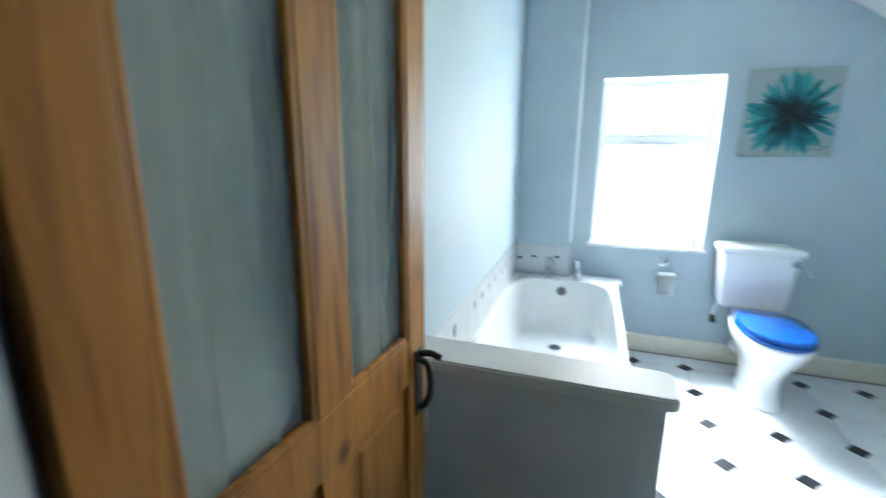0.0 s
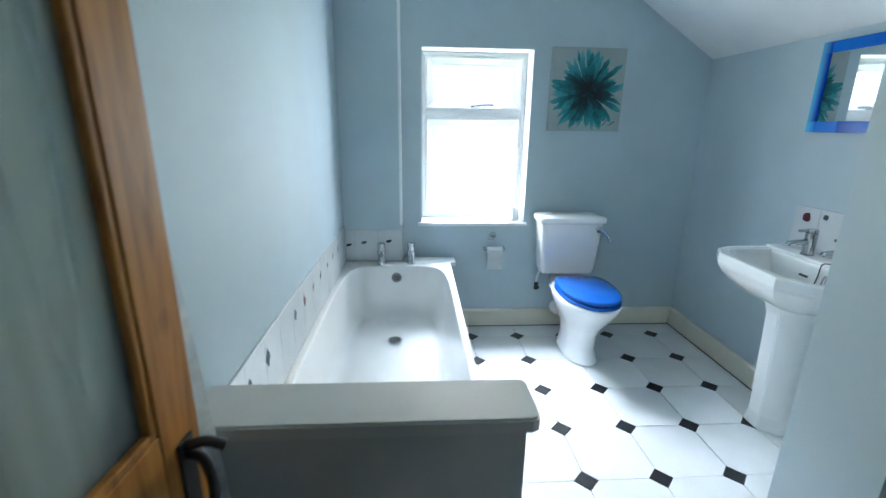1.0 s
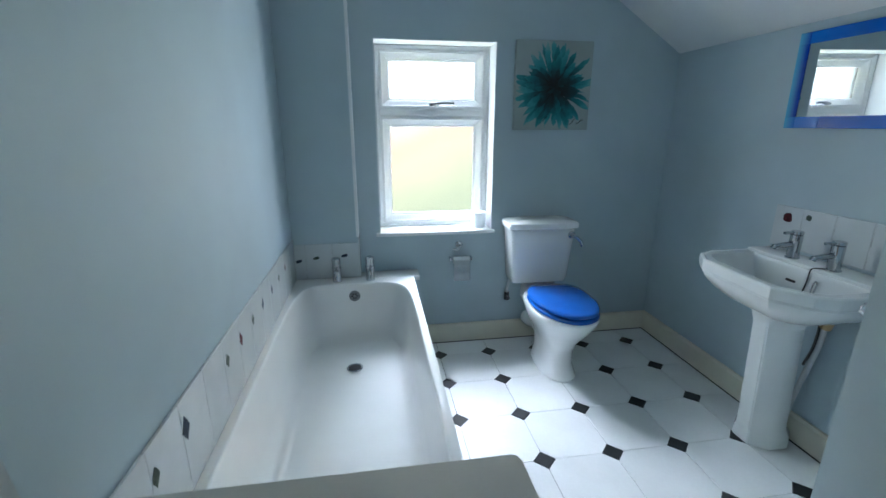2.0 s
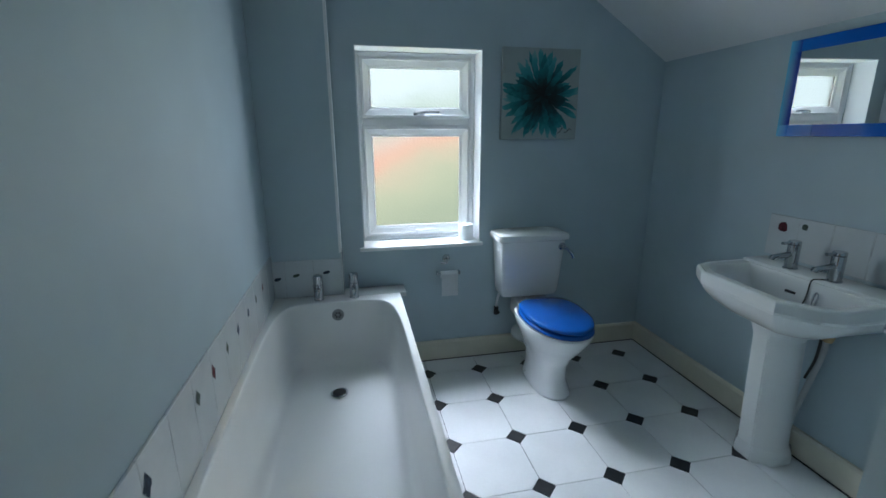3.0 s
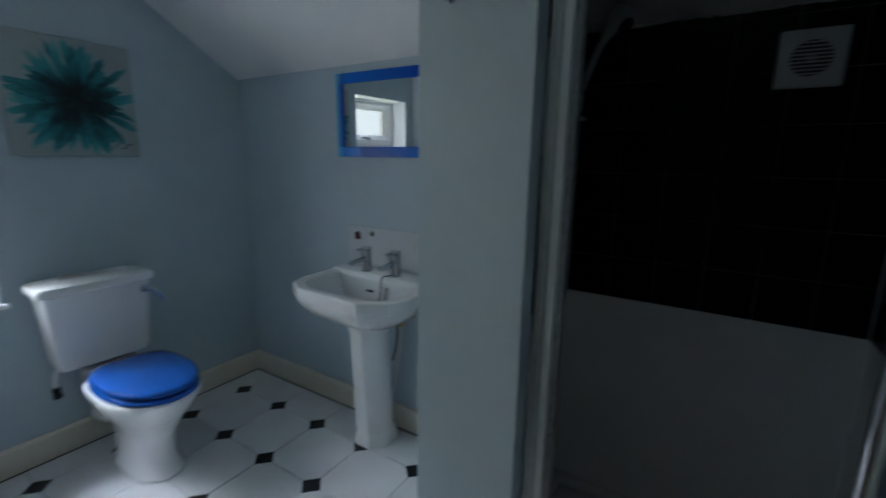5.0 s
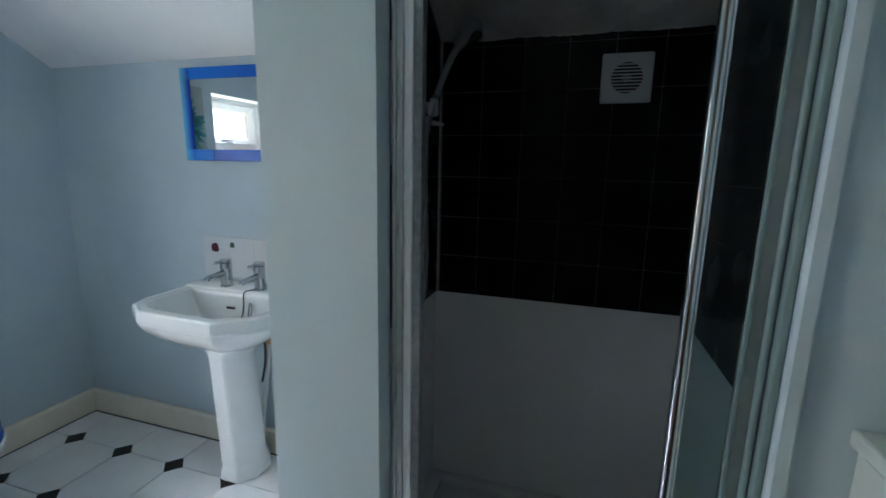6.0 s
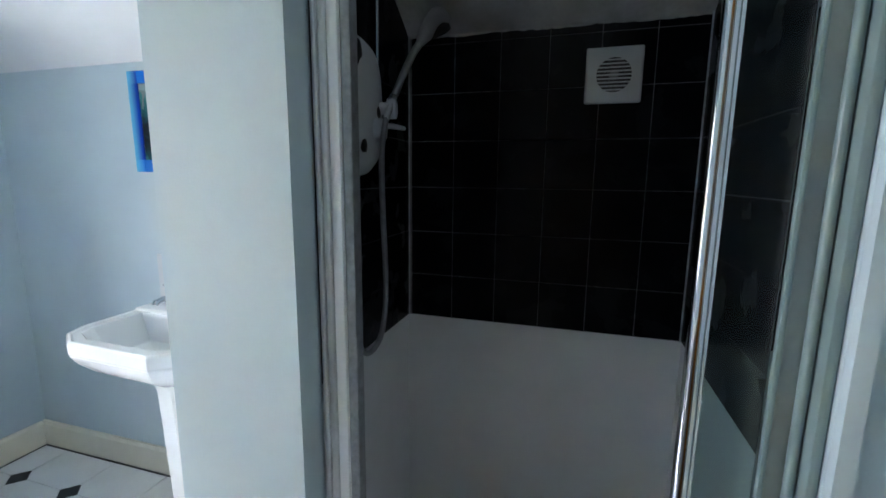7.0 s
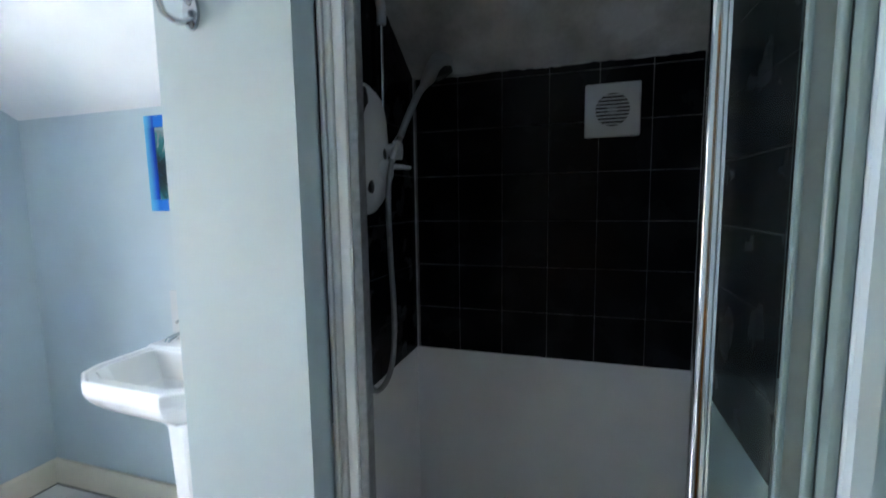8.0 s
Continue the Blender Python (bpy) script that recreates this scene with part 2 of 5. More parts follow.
M_PAPER = material("soft_white_paper", (0.82, 0.85, 0.87), 0.9, vary=0.03, scale=20, bump=0.15)
M_CANVAS = material("greyed_canvas", (0.34, 0.395, 0.40), 0.8, vary=0.12, scale=5, grain=300, bump=0.1)
M_BRASS = material("dull_brass", (0.45, 0.33, 0.18), 0.4, metal=0.8, vary=0.2, scale=30)
M_MOTIFB = material("blue_grey_motif", (0.05, 0.07, 0.11), 0.75, spec=0.15, vary=0.4, scale=60)
M_MOTIFR = material("dark_red_motif", (0.11, 0.025, 0.035), 0.75, spec=0.15, vary=0.5, scale=70)
M_MOTIFG = material("green_grey_motif", (0.09, 0.12, 0.10), 0.75, spec=0.15, vary=0.4, scale=60)
M_MIRROR = bpy.data.materials.new("mirror_silver")
M_MIRROR.use_nodes = True
_b = M_MIRROR.node_tree.nodes["Principled BSDF"]
_b.inputs["Base Color"].default_value = (0.86, 0.89, 0.89, 1)
_b.inputs["Metallic"].default_value, _b.inputs["Roughness"].default_value = 1.0, 0.01


def blue_border(name, a, b_, axis, lo, hi):
    """Stained blue glass, its tint running from a to b_ along one axis."""
    m = bpy.data.materials.new(name)
    m.use_nodes = True
    nt = m.node_tree
    b = nt.nodes["Principled BSDF"]
    tc = nt.nodes.new("ShaderNodeTexCoord")
    sp = nt.nodes.new("ShaderNodeSeparateXYZ")
    nt.links.new(tc.outputs["Object"], sp.inputs[0])
    mr = nt.nodes.new("ShaderNodeMapRange")
    mr.inputs[1].default_value, mr.inputs[2].default_value = lo, hi
    nt.links.new(sp.outputs[axis], mr.inputs[0])
    mix = nt.nodes.new("ShaderNodeMix")
    mix.data_type = "RGBA"
    mix.inputs[6].default_value, mix.inputs[7].default_value = (*a, 1), (*b_, 1)
    nt.links.new(mr.outputs[0], mix.inputs[0])
    nt.links.new(mix.outputs[2], b.inputs["Base Color"])
    b.inputs["Roughness"].default_value = 0.12
    return m


DEEP, MID, PALE = (0.005, 0.045, 0.36), (0.012, 0.15, 0.58), (0.12, 0.45, 0.68)


def petal_material():
    m = bpy.data.materials.new("teal_petal_print")
    m.use_nodes = True
    nt = m.node_tree
    b = nt.nodes["Principled BSDF"]
    tc = nt.nodes.new("ShaderNodeTexCoord")
    ln = nt.nodes.new("ShaderNodeVectorMath")
    ln.operation = "LENGTH"
    nt.links.new(tc.outputs["Object"], ln.inputs[0])
    ns = nt.nodes.new("ShaderNodeTexNoise")
    ns.inputs["Scale"].default_value, ns.inputs["Detail"].default_value = 30, 6
    nt.links.new(tc.outputs["Object"], ns.inputs["Vector"])
    geo = nt.nodes.new("ShaderNodeNewGeometry")
    ad = nt.nodes.new("ShaderNodeMath")
    ad.operation = "MULTIPLY_ADD"
    ad.inputs[1].default_value = 0.10
    nt.links.new(ns.outputs["Fac"], ad.inputs[0])
    nt.links.new(ln.outputs["Value"], ad.inputs[2])
    a2 = nt.nodes.new("ShaderNodeMath")
    a2.operation = "MULTIPLY_ADD"
    a2.inputs[1].default_value = 0.10
    nt.links.new(geo.outputs["Random Per Island"], a2.inputs[0])
    nt.links.new(ad.outputs[0], a2.inputs[2])
    ramp = nt.nodes.new("ShaderNodeValToRGB")
    e = ramp.color_ramp.elements
    e[0].position, e[0].color = 0.12, (0.004, 0.008, 0.010, 1)
    e[1].position, e[1].color = 0.40, (0.28, 0.42, 0.42, 1)
    e.new(0.19).color = (0.006, 0.045, 0.055, 1)
    e.new(0.25).color = (0.014, 0.16, 0.18, 1)
    e.new(0.315).color = (0.06, 0.29, 0.31, 1)
    nt.links.new(a2.outputs[0], ramp.inputs[0])
    nt.links.new(ramp.outputs[0], b.inputs["Base Color"])
    b.inputs["Roughness"].default_value = 0.8
    return m


M_PETAL = petal_material()


# ---------------------------------------------------------------- mesh helpers
def to_mesh(name, bm, mat, smooth=False):
    bmesh.ops.recalc_face_normals(bm, faces=bm.faces)
    me = bpy.data.meshes.new(name)
    bm.to_mesh(me)
    bm.free()
    if mat is not None:
        me.materials.append(mat)
    if smooth:
        for p in me.polygons:
            p.use_smooth = True
        me.set_sharp_from_angle(angle=radians(38))
    return me


def solid(name, bm, mat, smooth=False):
    return new(name, to_mesh(name, bm, mat, smooth))


def structure(name, bm, mat, label, category, smooth=False):
    return tagged(solid(name, bm, mat, smooth), label, category, kind="structure")


def thing(name, label, category, at=(0, 0, 0), group=""):
    ob = new(name)
    ob.empty_display_size = 0.05
    ob.location = at
    return tagged(ob, label, category, group)


def part(name, bm, mat, parent, label="", smooth=False):
    """One mesh under a thing or a part; its vertices are given in world places."""
    ob = solid(name, bm, mat, smooth)
    ob.parent = parent
    if not parent.parent:
        ob.matrix_parent_inverse = parent.matrix_basis.inverted()
    return tagged(ob, label)


def add_box(bm, a, b, bevel=0.0, seg=2):
    r = bmesh.ops.create_cube(bm, size=1)
    vs = r["verts"]
    for v in vs:
        v.co = Vector([(a[i] + b[i]) / 2 + v.co[i] * (b[i] - a[i]) for i in range(3)])
    if bevel:
        es = list({e for v in vs for e in v.link_edges})
        bmesh.ops.bevel(bm, geom=es, offset=bevel, segments=seg, affect="EDGES", profile=0.5)
    return bm


def box(a, b, bevel=0.0, seg=2):
    return add_box(bmesh.new(), a, b, bevel, seg)


def prism(bm, poly, axis, lo, hi):
    """A polygon of (u, v) extruded along an axis from lo to hi."""
    def at(u, v, w):
        return {"y": (u, w, v), "x": (w, u, v), "z": (u, v, w)}[axis]
    r0 = [bm.verts.new(at(u, v, lo)) for u, v in poly]
    r1 = [bm.verts.new(at(u, v, hi)) for u, v in poly]
    bm.faces.new(r0)
    bm.faces.new(r1)
    n = len(poly)
    for i in range(n):
        bm.faces.new((r0[i], r0[(i + 1) % n], r1[(i + 1) % n], r1[i]))
    return bm


def loft(bm, rings, cap0=True, cap1=True):
    rows = [[bm.verts.new(p) for p in ring] for ring in rings]
    n = len(rows[0])
    for a, b in zip(rows, rows[1:]):
        for i in range(n):
            bm.faces.new((a[i], a[(i + 1) % n], b[(i + 1) % n], b[i]))
    if cap0:
        bm.faces.new(rows[0])
    if cap1:
        bm.faces.new(rows[-1])
    return bm


def tube(bm, pts, r, seg=12, radii=None):
    pts = [Vector(p) for p in pts]
    rings, prev = [], None
    for i, p in enumerate(pts):
        d = (pts[min(i + 1, len(pts) - 1)] - pts[max(i - 1, 0)]).normalized()
        if prev is None:
            u = d.orthogonal().normalized()
        else:
            u = (prev - d * prev.dot(d)).normalized()
        prev = u
        w = d.cross(u)
        rr = radii[i] if radii else r
        rings.append([p + (u * math.cos(2 * math.pi * k / seg) + w * math.sin(2 * math.pi * k / seg)) * rr
                      for k in range(seg)])
    return loft(bm, rings)


def curve_pts(ctrl, n=8):
    """Points of a smooth line through the control points."""
    c = [Vector(p) for p in ctrl]
    c = [c[0] * 2 - c[1]] + c + [c[-1] * 2 - c[-2]]
    out = []
    for i in range(1, len(c) - 2):
        for k in range(n):
            t = k / n
            p0, p1, p2, p3 = c[i - 1:i + 3]
            out.append(0.5 * (2 * p1 + (p2 - p0) * t + (2 * p0 - 5 * p1 + 4 * p2 - p3) * t * t
                              + (3 * p1 - p0 - 3 * p2 + p3) * t ** 3))
    out.append(c[-2])
    return out


def lathe(bm, base, axis, profile, seg=20):
    """profile: (distance along the axis, radius)."""
    d = Vector(axis).normalized()
    u = d.orthogonal().normalized()
    w = d.cross(u)
    return loft(bm, [[Vector(base) + d * h + (u * math.cos(2 * math.pi * k / seg)
                                              + w * math.sin(2 * math.pi * k / seg)) * max(r, 1e-4)
                      for k in range(seg)] for h, r in profile])


def oval(cx, cy, z, rx, ry, n=2.0, seg=48, ry_back=None):
    out = []
    for k in range(seg):
        a = 2 * math.pi * k / seg
        c, s = math.cos(a), math.sin(a)
        r = ry if s < 0 or ry_back is None else ry_back
        nn = n if s < 0 or ry_back is None else max(n, 3.2)
        out.append(Vector((cx + rx * math.copysign(abs(c) ** (2 / nn), c),
                           cy + r * math.copysign(abs(s) ** (2 / nn), s), z)))
    return out


# ---------------------------------------------------------------- the room
def build_shell():
    # one slab under everything, shown only as the joints between the tiles
    slab = prism(bmesh.new(), [(-0.1, YN - 1.4), (1.6, YN - 1.4), (1.6, YN - 0.1), (XR + 0.12, YN - 0.1), (XR + 0.12, YW + 0.25), (-0.1, YW + 0.25)], "z", -0.12, -0.003)
    floor = structure("floor", slab, M_JOINT,
                      "white floor with small black corner insets", "floor")
    structure("wall_west", box((-0.1, YN - 1.3, 0), (0, YW + 0.25, ZC + 0.05)), M_WALL,
              "pale blue painted wall beside the bath", "wall")
    # wall with the window: pieces round the opening, top following the slope
    wx0, wx1, wz0, wz1 = 0.484, 1.160, 0.715, 1.787
    bm = bmesh.new()
    y1 = YW + 0.25
    prism(bm, [(0, 0), (wx0, 0), (wx0, ZC), (0, ZC)], "y", YW, y1)
    prism(bm, [(wx0, 0), (wx1, 0), (wx1, wz0), (wx0, wz0)], "y", YW, y1)
    prism(bm, [(wx0, wz1), (wx1, wz1), (wx1, ZC), (wx0, ZC)], "y", YW, y1)
    prism(bm, [(wx1, 0), (XR, 0), (XR, ZE + 0.02), (XS, ZC), (wx1, ZC)], "y", YW, y1)
    structure("wall_north", bm, M_WALL, "pale blue painted wall with a window opening", "wall")
    structure("wall_east", box((XR, YN - 0.1, 0), (XR + 0.12, YW + 0.25, ZE + 0.03)), M_WALL,
              "pale blue painted wall behind the basin", "wall")
    # boxed-in corner over the end of the bath
    structure("boxed_corner", box((0.0005, 1.646, 0.506), (0.359, YW - 0.0005, ZC), 0.004), M_WALL,
              "pale blue boxed-in corner above the bath end", "boxing")
    # corner strip; white over the whole side paints in the window's light there
    tb = box((0.3592, 1.6425, 0.741), (0.3635, YW - 0.001, ZC - 0.001), 0.001)
    add_box(tb, (0.350, 1.6425, 0.741), (0.3594, 1.6458, ZC - 0.001), 0.001)
    structure("trim_and_lit_side", tb, M_PVC,
              "white corner strip, its side leg painting the window-lit boxing side", "trim")
    # wall with the doorway
    bm = bmesh.new()
    add_box(bm, (0.0, YN - 0.1, 0), (0.05, YN, ZC))
    add_box(bm, (0.86, YN - 0.1, 0), (1.405, YN, ZC))
    add_box(bm, (0.05, YN - 0.1, 2.03), (0.86, YN, ZC))
    structure("wall_south", bm, M_WALL, "pale blue wall with an open doorway", "wall")
    bm = bmesh.new()
    add_box(bm, (0.05, YN - 0.1, 0), (0.08, YN + 0.012, 2.03), 0.003)
    add_box(bm, (0.83, YN - 0.1, 0), (0.86, YN + 0.012, 2.03), 0.003)
    add_box(bm, (0.08, YN - 0.1, 2.0), (0.83, YN + 0.012, 2.03), 0.003)
    structure("door_frame", bm, M_PVC, "white painted door lining round the doorway", "door frame")
    # unseen landing walls beyond the doorway, added dark to cut bounce onto the door
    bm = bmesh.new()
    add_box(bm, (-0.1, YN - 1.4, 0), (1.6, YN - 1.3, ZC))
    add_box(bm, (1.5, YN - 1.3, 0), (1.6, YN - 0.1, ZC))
    structure("landing_wall", bm, M_LANDING, "unseen landing wall, dark to cut bounced light", "wall")
    # ceiling: flat part and slope, one sheet of even thickness
    bm = bmesh.new()
    t = 0.1
    prism(bm, [(-0.1, ZC), (XS, ZC), (XR + 0.12, ZE - 0.12 * SLOPE), (XR + 0.12, ZE + t - 0.12 * SLOPE + 0.02), (XS + 0.03, ZC + t),
               (-0.1, ZC + t)], "y", YN - 1.4, YW + 0.25)
    structure("ceiling", bm, M_CEIL, "white ceiling sloping down over the basin", "ceiling")
    return floor


def build_partition():
    """Stud wall between basin and shower, with a return that carries the shower frame, and the nib on the far side."""
    bm = bmesh.new()
    top = [(PX, 0), (XR, 0), (XR, ZE), (PX, slope_z(PX))]
    prism(bm, top, "y", -0.176, -0.118)
    prism(bm, [(PX, 0), (1.46, 0), (1.46, slope_z(1.46)), (PX, slope_z(PX))], "y", -0.348, -0.176)
    structure("partition_wall", bm, M_WALL, "pale blue stud wall beside the shower", "wall")
    bm = bmesh.new()
    prism(bm, [(PX, 0), (1.47, 0), (1.47, slope_z(1.47)), (PX, slope_z(PX))], "y", YN - 0.1, -0.962)
    prism(bm, [(1.47, 0), (XR, 0), (XR, ZE), (1.47, slope_z(1.47))], "y", YN - 0.1, -1.034)
    structure("shower_side_wall", bm, M_WALL, "pale blue return wall beside the shower", "wall")


def build_skirting():
    h = 0.122
    for name, poly, axis, lo, hi in (
            ("baseboard", [(YW - 0.02, 0), (YW, 0), (YW, h), (YW - 0.012, h), (YW - 0.02, h - 0.012)], "x", 0.67, XR - 0.0205),
            ("baseboard", [(XR - 0.02, 0), (XR, 0), (XR, h), (XR - 0.012, h), (XR - 0.02, h - 0.012)], "y", -0.097, YW),
            ("baseboard", [(-0.118, 0), (-0.098, 0), (-0.098, h - 0.012), (-0.106, h), (-0.118, h)], "x", PX, XR - 0.0205)):
        bm = prism(bmesh.new(), poly, axis, lo, hi)
        structure(name, bm, M_SKIRT, "cream painted skirting board with a dark floor gap", "skirting board")
    bm = bmesh.new()
    add_box(bm, (0.67, YW - 0.027, -0.002), (XR - 0.02, YW - 0.0202, 0.003))
    add_box(bm, (XR - 0.027, -0.094, -0.002), (XR - 0.0202, YW - 0.0275, 0.003))
    structure("floor_gap", bm, M_FDOT, "thin dark gap along the skirting", "gap")


def build_window():
    win = thing("window_1", "white plastic window with frosted panes and top light", "window", (0.82, 1.95, 0.72))
    tagged(win, kind="structure")
    y0, y1, F = 1.921, 1.983, 1.945   # front and back of the frame, plane of the glass

    def moulded_ring(x0, x1, z0, z1, profile):
        """Mitred frame whose section is given as (distance inwards, depth from the glass)."""
        ring = lambda d, y: [Vector((x0 + d, F + y, z0 + d)), Vector((x1 - d, F + y, z0 + d)), Vector((x1 - d, F + y, z1 - d)), Vector((x0 + d, F + y, z1 - d))]
        return loft(bmesh.new(), [ring(d, y) for d, y in profile + profile[:1]], False, False)
    fr = moulded_ring(0.485, 1.159, 0.7365, 1.786, [(0, 0.038), (0, -0.050), (0.010, -0.052), (0.013, -0.045), (0.025, -0.033), (0.027, -0.026), (0.029, -0.026), (0.029, 0.038)])
    prism(fr, [(F - 0.026, 1.388), (F - 0.033, 1.392), (F - 0.036, 1.402), (F - 0.036, 1.432), (F - 0.033, 1.442), (F - 0.026, 1.446), (y1, 1.446), (y1, 1.388)], "x", 0.515, 1.129)
    part("window_frame", fr, M_PVC, win)
    sash = [(0, 0.018), (0, -0.038), (0.014, -0.040), (0.018, -0.034), (0.042, -0.020), (0.046, -0.013), (0.049, -0.013), (0.049, 0.018)]
    top = part("top_sash", moulded_ring(0.5125, 1.1345, 1.441, 1.7585, sash), M_PVC, win)
    low = part("lower_sash", moulded_ring(0.5125, 1.1345, 0.762, 1.393, sash), M_PVC, win)
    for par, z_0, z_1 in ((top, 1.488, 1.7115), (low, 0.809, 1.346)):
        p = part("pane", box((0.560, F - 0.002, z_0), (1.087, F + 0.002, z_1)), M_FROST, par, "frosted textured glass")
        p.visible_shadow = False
        x0, x1, z0, z1 = 0.561, 1.086, z_0 + 0.001, z_1 - 0.001
        w, ya, yb = 0.009, F - 0.0125, F - 0.0035
        ring = lambda d, y: [Vector((x0 + d, y, z0 + d)), Vector((x1 - d, y, z0 + d)), Vector((x1 - d, y, z1 - d)), Vector((x0 + d, y, z1 - d))]
        bead = loft(bmesh.new(), [ring(-0.004, yb), ring(-0.004, ya), ring(0.003, ya), ring(w, yb - 0.004), ring(w, yb), ring(-0.004, yb)], False, False)
        part("glazing_bead", bead, M_PVC, par, "splayed white glazing bead")
    for par, z, x, mat, label in ((top, 1.462, 0.80, M_CHROME, "chrome window handle"), (low, 0.784, 0.80, M_PVC, "")):
        bm = bmesh.new()
        add_box(bm, (x, y0 - 0.028, z - 0.009), (x + 0.06, F - 0.036, z + 0.009), 0.003)
        tube(bm, [(x + 0.02, y0 - 0.035, z), (x + 0.07, y0 - 0.045, z + 0.008), (x + 0.145, y0 - 0.045, z + 0.006)], 0.0085, 10)
        part("window_handle", bm, mat, par, label, True)
    rv = bmesh.new()   # painted lining of the opening
    add_box(rv, (0.4842, YW + 0.001, 0.735), (0.4882, F - 0.054, 1.7862))
    add_box(rv, (1.1558, YW + 0.001, 0.735), (1.1598, F - 0.054, 1.7862))
    add_box(rv, (0.4884, YW + 0.001, 1.7822), (1.1556, F - 0.054, 1.7866))
    part("reveal", rv, M_CEIL, win, "white painted window reveal")
    sill = bmesh.new()
    add_box(sill, (0.463, YW - 0.022, 0.714), (1.176, YW - 0.0005, 0.736), 0.005)
    add_box(sill, (0.4845, YW - 0.004, 0.7155), (1.1595, F - 0.03, 0.7362), 0.001)
    part("window_sill", sill, M_PVC, win, "white gloss sill board", True)
    arc = [(0.82 + 1.2 * math.cos(radians(a)), 2.007 + 1.1 * math.sin(radians(a))) for a in range(2, 179, 8)]
    back = [(0.82 + 1.21 * math.cos(radians(a)), 2.007 + 1.11 * math.sin(radians(a))) for a in range(178, 1, -8)]
    bm = bmesh.new()
    for k in range(len(arc) - 1):
        prism(bm, [arc[k], back[-1 - k], back[-2 - k], arc[k + 1]], "z", 0.0, 2.0)
    structure("backdrop", bm, outside_material(), "blurred sky, brick and garden outside", "backdrop")


# ---------------------------------------------------------------- bath
def rect_ring(x0, x1, y0, y1, z, seg=120, n=26):
    return oval((x0 + x1) / 2, (y0 + y1) / 2, z, (x1 - x0) / 2, (y1 - y0) / 2, n, seg)


def tap_pillar(root, x, y, z):
    t = part("tap", lathe(bmesh.new(), (x, y, z), (0, 0, 1),
                          [(0, 0.0), (0, 0.026), (0.006, 0.026), (0.009, 0.0235), (0.07, 0.024), (0.072, 0.027), (0.084, 0.027),
                           (0.086, 0.0225), (0.126, 0.025), (0.134, 0.024), (0.139, 0.014), (0.139, 0)]), M_CHROME, root,
             "chrome bath tap", True)
    sp = bmesh.new()
    tube(sp, curve_pts([(x, y - 0.01, z + 0.058), (x, y - 0.05, z + 0.066), (x, y - 0.075, z + 0.058), (x, y - 0.084, z + 0.04)], 4), 0.013, 12)
    part("spout", sp, M_CHROME, t, "", True)
    return t


def build_bath():
    bath = thing("bath", "white enamelled bath with chrome taps along the wall", "bath", (0.35, 0.8, 0))
    S = 120
    x0, x1, ya, yb = 0.002, 0.669, -0.153, 1.729
    rings = [rect_ring(x0 + 0.012, x1 - 0.012, ya + 0.005, yb - 0.003, 0.462, S),
             rect_ring(x0 + 0.001, x1 - 0.001, ya + 0.001, yb - 0.001, 0.465, S),
             rect_ring(x0, x1, ya, yb, 0.475, S), rect_ring(x0, x1, ya, yb, 0.497, S),
             rect_ring(x0 + 0.002, x1 - 0.002, ya + 0.002, yb - 0.002, 0.5045, S), rect_ring(x0 + 0.005, x1 - 0.005, ya + 0.005, yb - 0.005, 0.5056, S)]
    cx = 0.335
    # height, half width, head end, tap end, squareness
    for z, sx, y_0, y_1, n in ((0.5056, 0.309, -0.142, 1.542, 6.0), (0.5056, 0.3045, -0.1405, 1.5405, 6.0), (0.5045, 0.302, -0.138, 1.5375, 6.0), (0.501, 0.300, -0.136, 1.5355, 6.0),
                               (0.485, 0.2985, -0.134, 1.534, 6.0), (0.40, 0.289, -0.115, 1.524, 6.0), (0.30, 0.274, -0.065, 1.508, 5.8), (0.235, 0.260, -0.01, 1.490, 5.8),
                               (0.200, 0.241, 0.045, 1.465, 6.0), (0.184, 0.213, 0.10, 1.43, 4.6), (0.177, 0.16, 0.22, 1.36, 4.0), (0.173, 0.08, 0.5, 1.2, 3.0)):
        rings.append(oval(cx, (y_0 + y_1) / 2, z, sx, (y_1 - y_0) / 2, n, S))
    part("tub", loft(bmesh.new(), rings, cap0=False), M_BATH, bath, "white enamel tub", True)
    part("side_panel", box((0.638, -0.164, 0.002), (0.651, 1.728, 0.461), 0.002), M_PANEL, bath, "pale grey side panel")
    part("tap_deck", box((0.37, 1.606, 0.480), (0.701, 1.7285, 0.5068), 0.002), M_BATH, bath, "white overhanging corner of the tap end", True)
    tap_pillar(bath, 0.236, 1.585, 0.5052)
    tap_pillar(bath, 0.419, 1.585, 0.5052)
    ov = lathe(bmesh.new(), (0.33, 1.531, 0.435), (0, -1, 0.12), [(0, 0), (0, 0.031), (0.004, 0.031), (0.007, 0.027), (0.005, 0.022), (0.005, 0)], 24)
    o = part("overflow", ov, M_HOSE, bath, "dull grey overflow rose", True)
    bm = bmesh.new()
    for k in range(6):
        a = k * math.pi / 3
        lathe(bm, (0.33 + 0.013 * math.cos(a), 1.5235, 0.4355 + 0.013 * math.sin(a)), (0, -1, 0.12), [(0, 0), (0, 0.0048), (0.0012, 0.0048), (0.0012, 0)], 10)
    part("overflow_holes", bm, M_DARK, o)
    w = part("waste", lathe(bmesh.new(), (0.33, 1.20, 0.1805), (0, 0, 1), [(0, 0), (0, 0.04), (0.003, 0.04), (0.005, 0.035), (0.002, 0.03), (0.002, 0)], 24),
             M_CHROME, bath, "chrome waste ring", True)
    part("plug_hole", lathe(bmesh.new(), (0.33, 1.20, 0.1832), (0, 0, 1), [(0, 0), (0, 0.03), (0.001, 0.03), (0.001, 0)], 24), M_DARK, w)


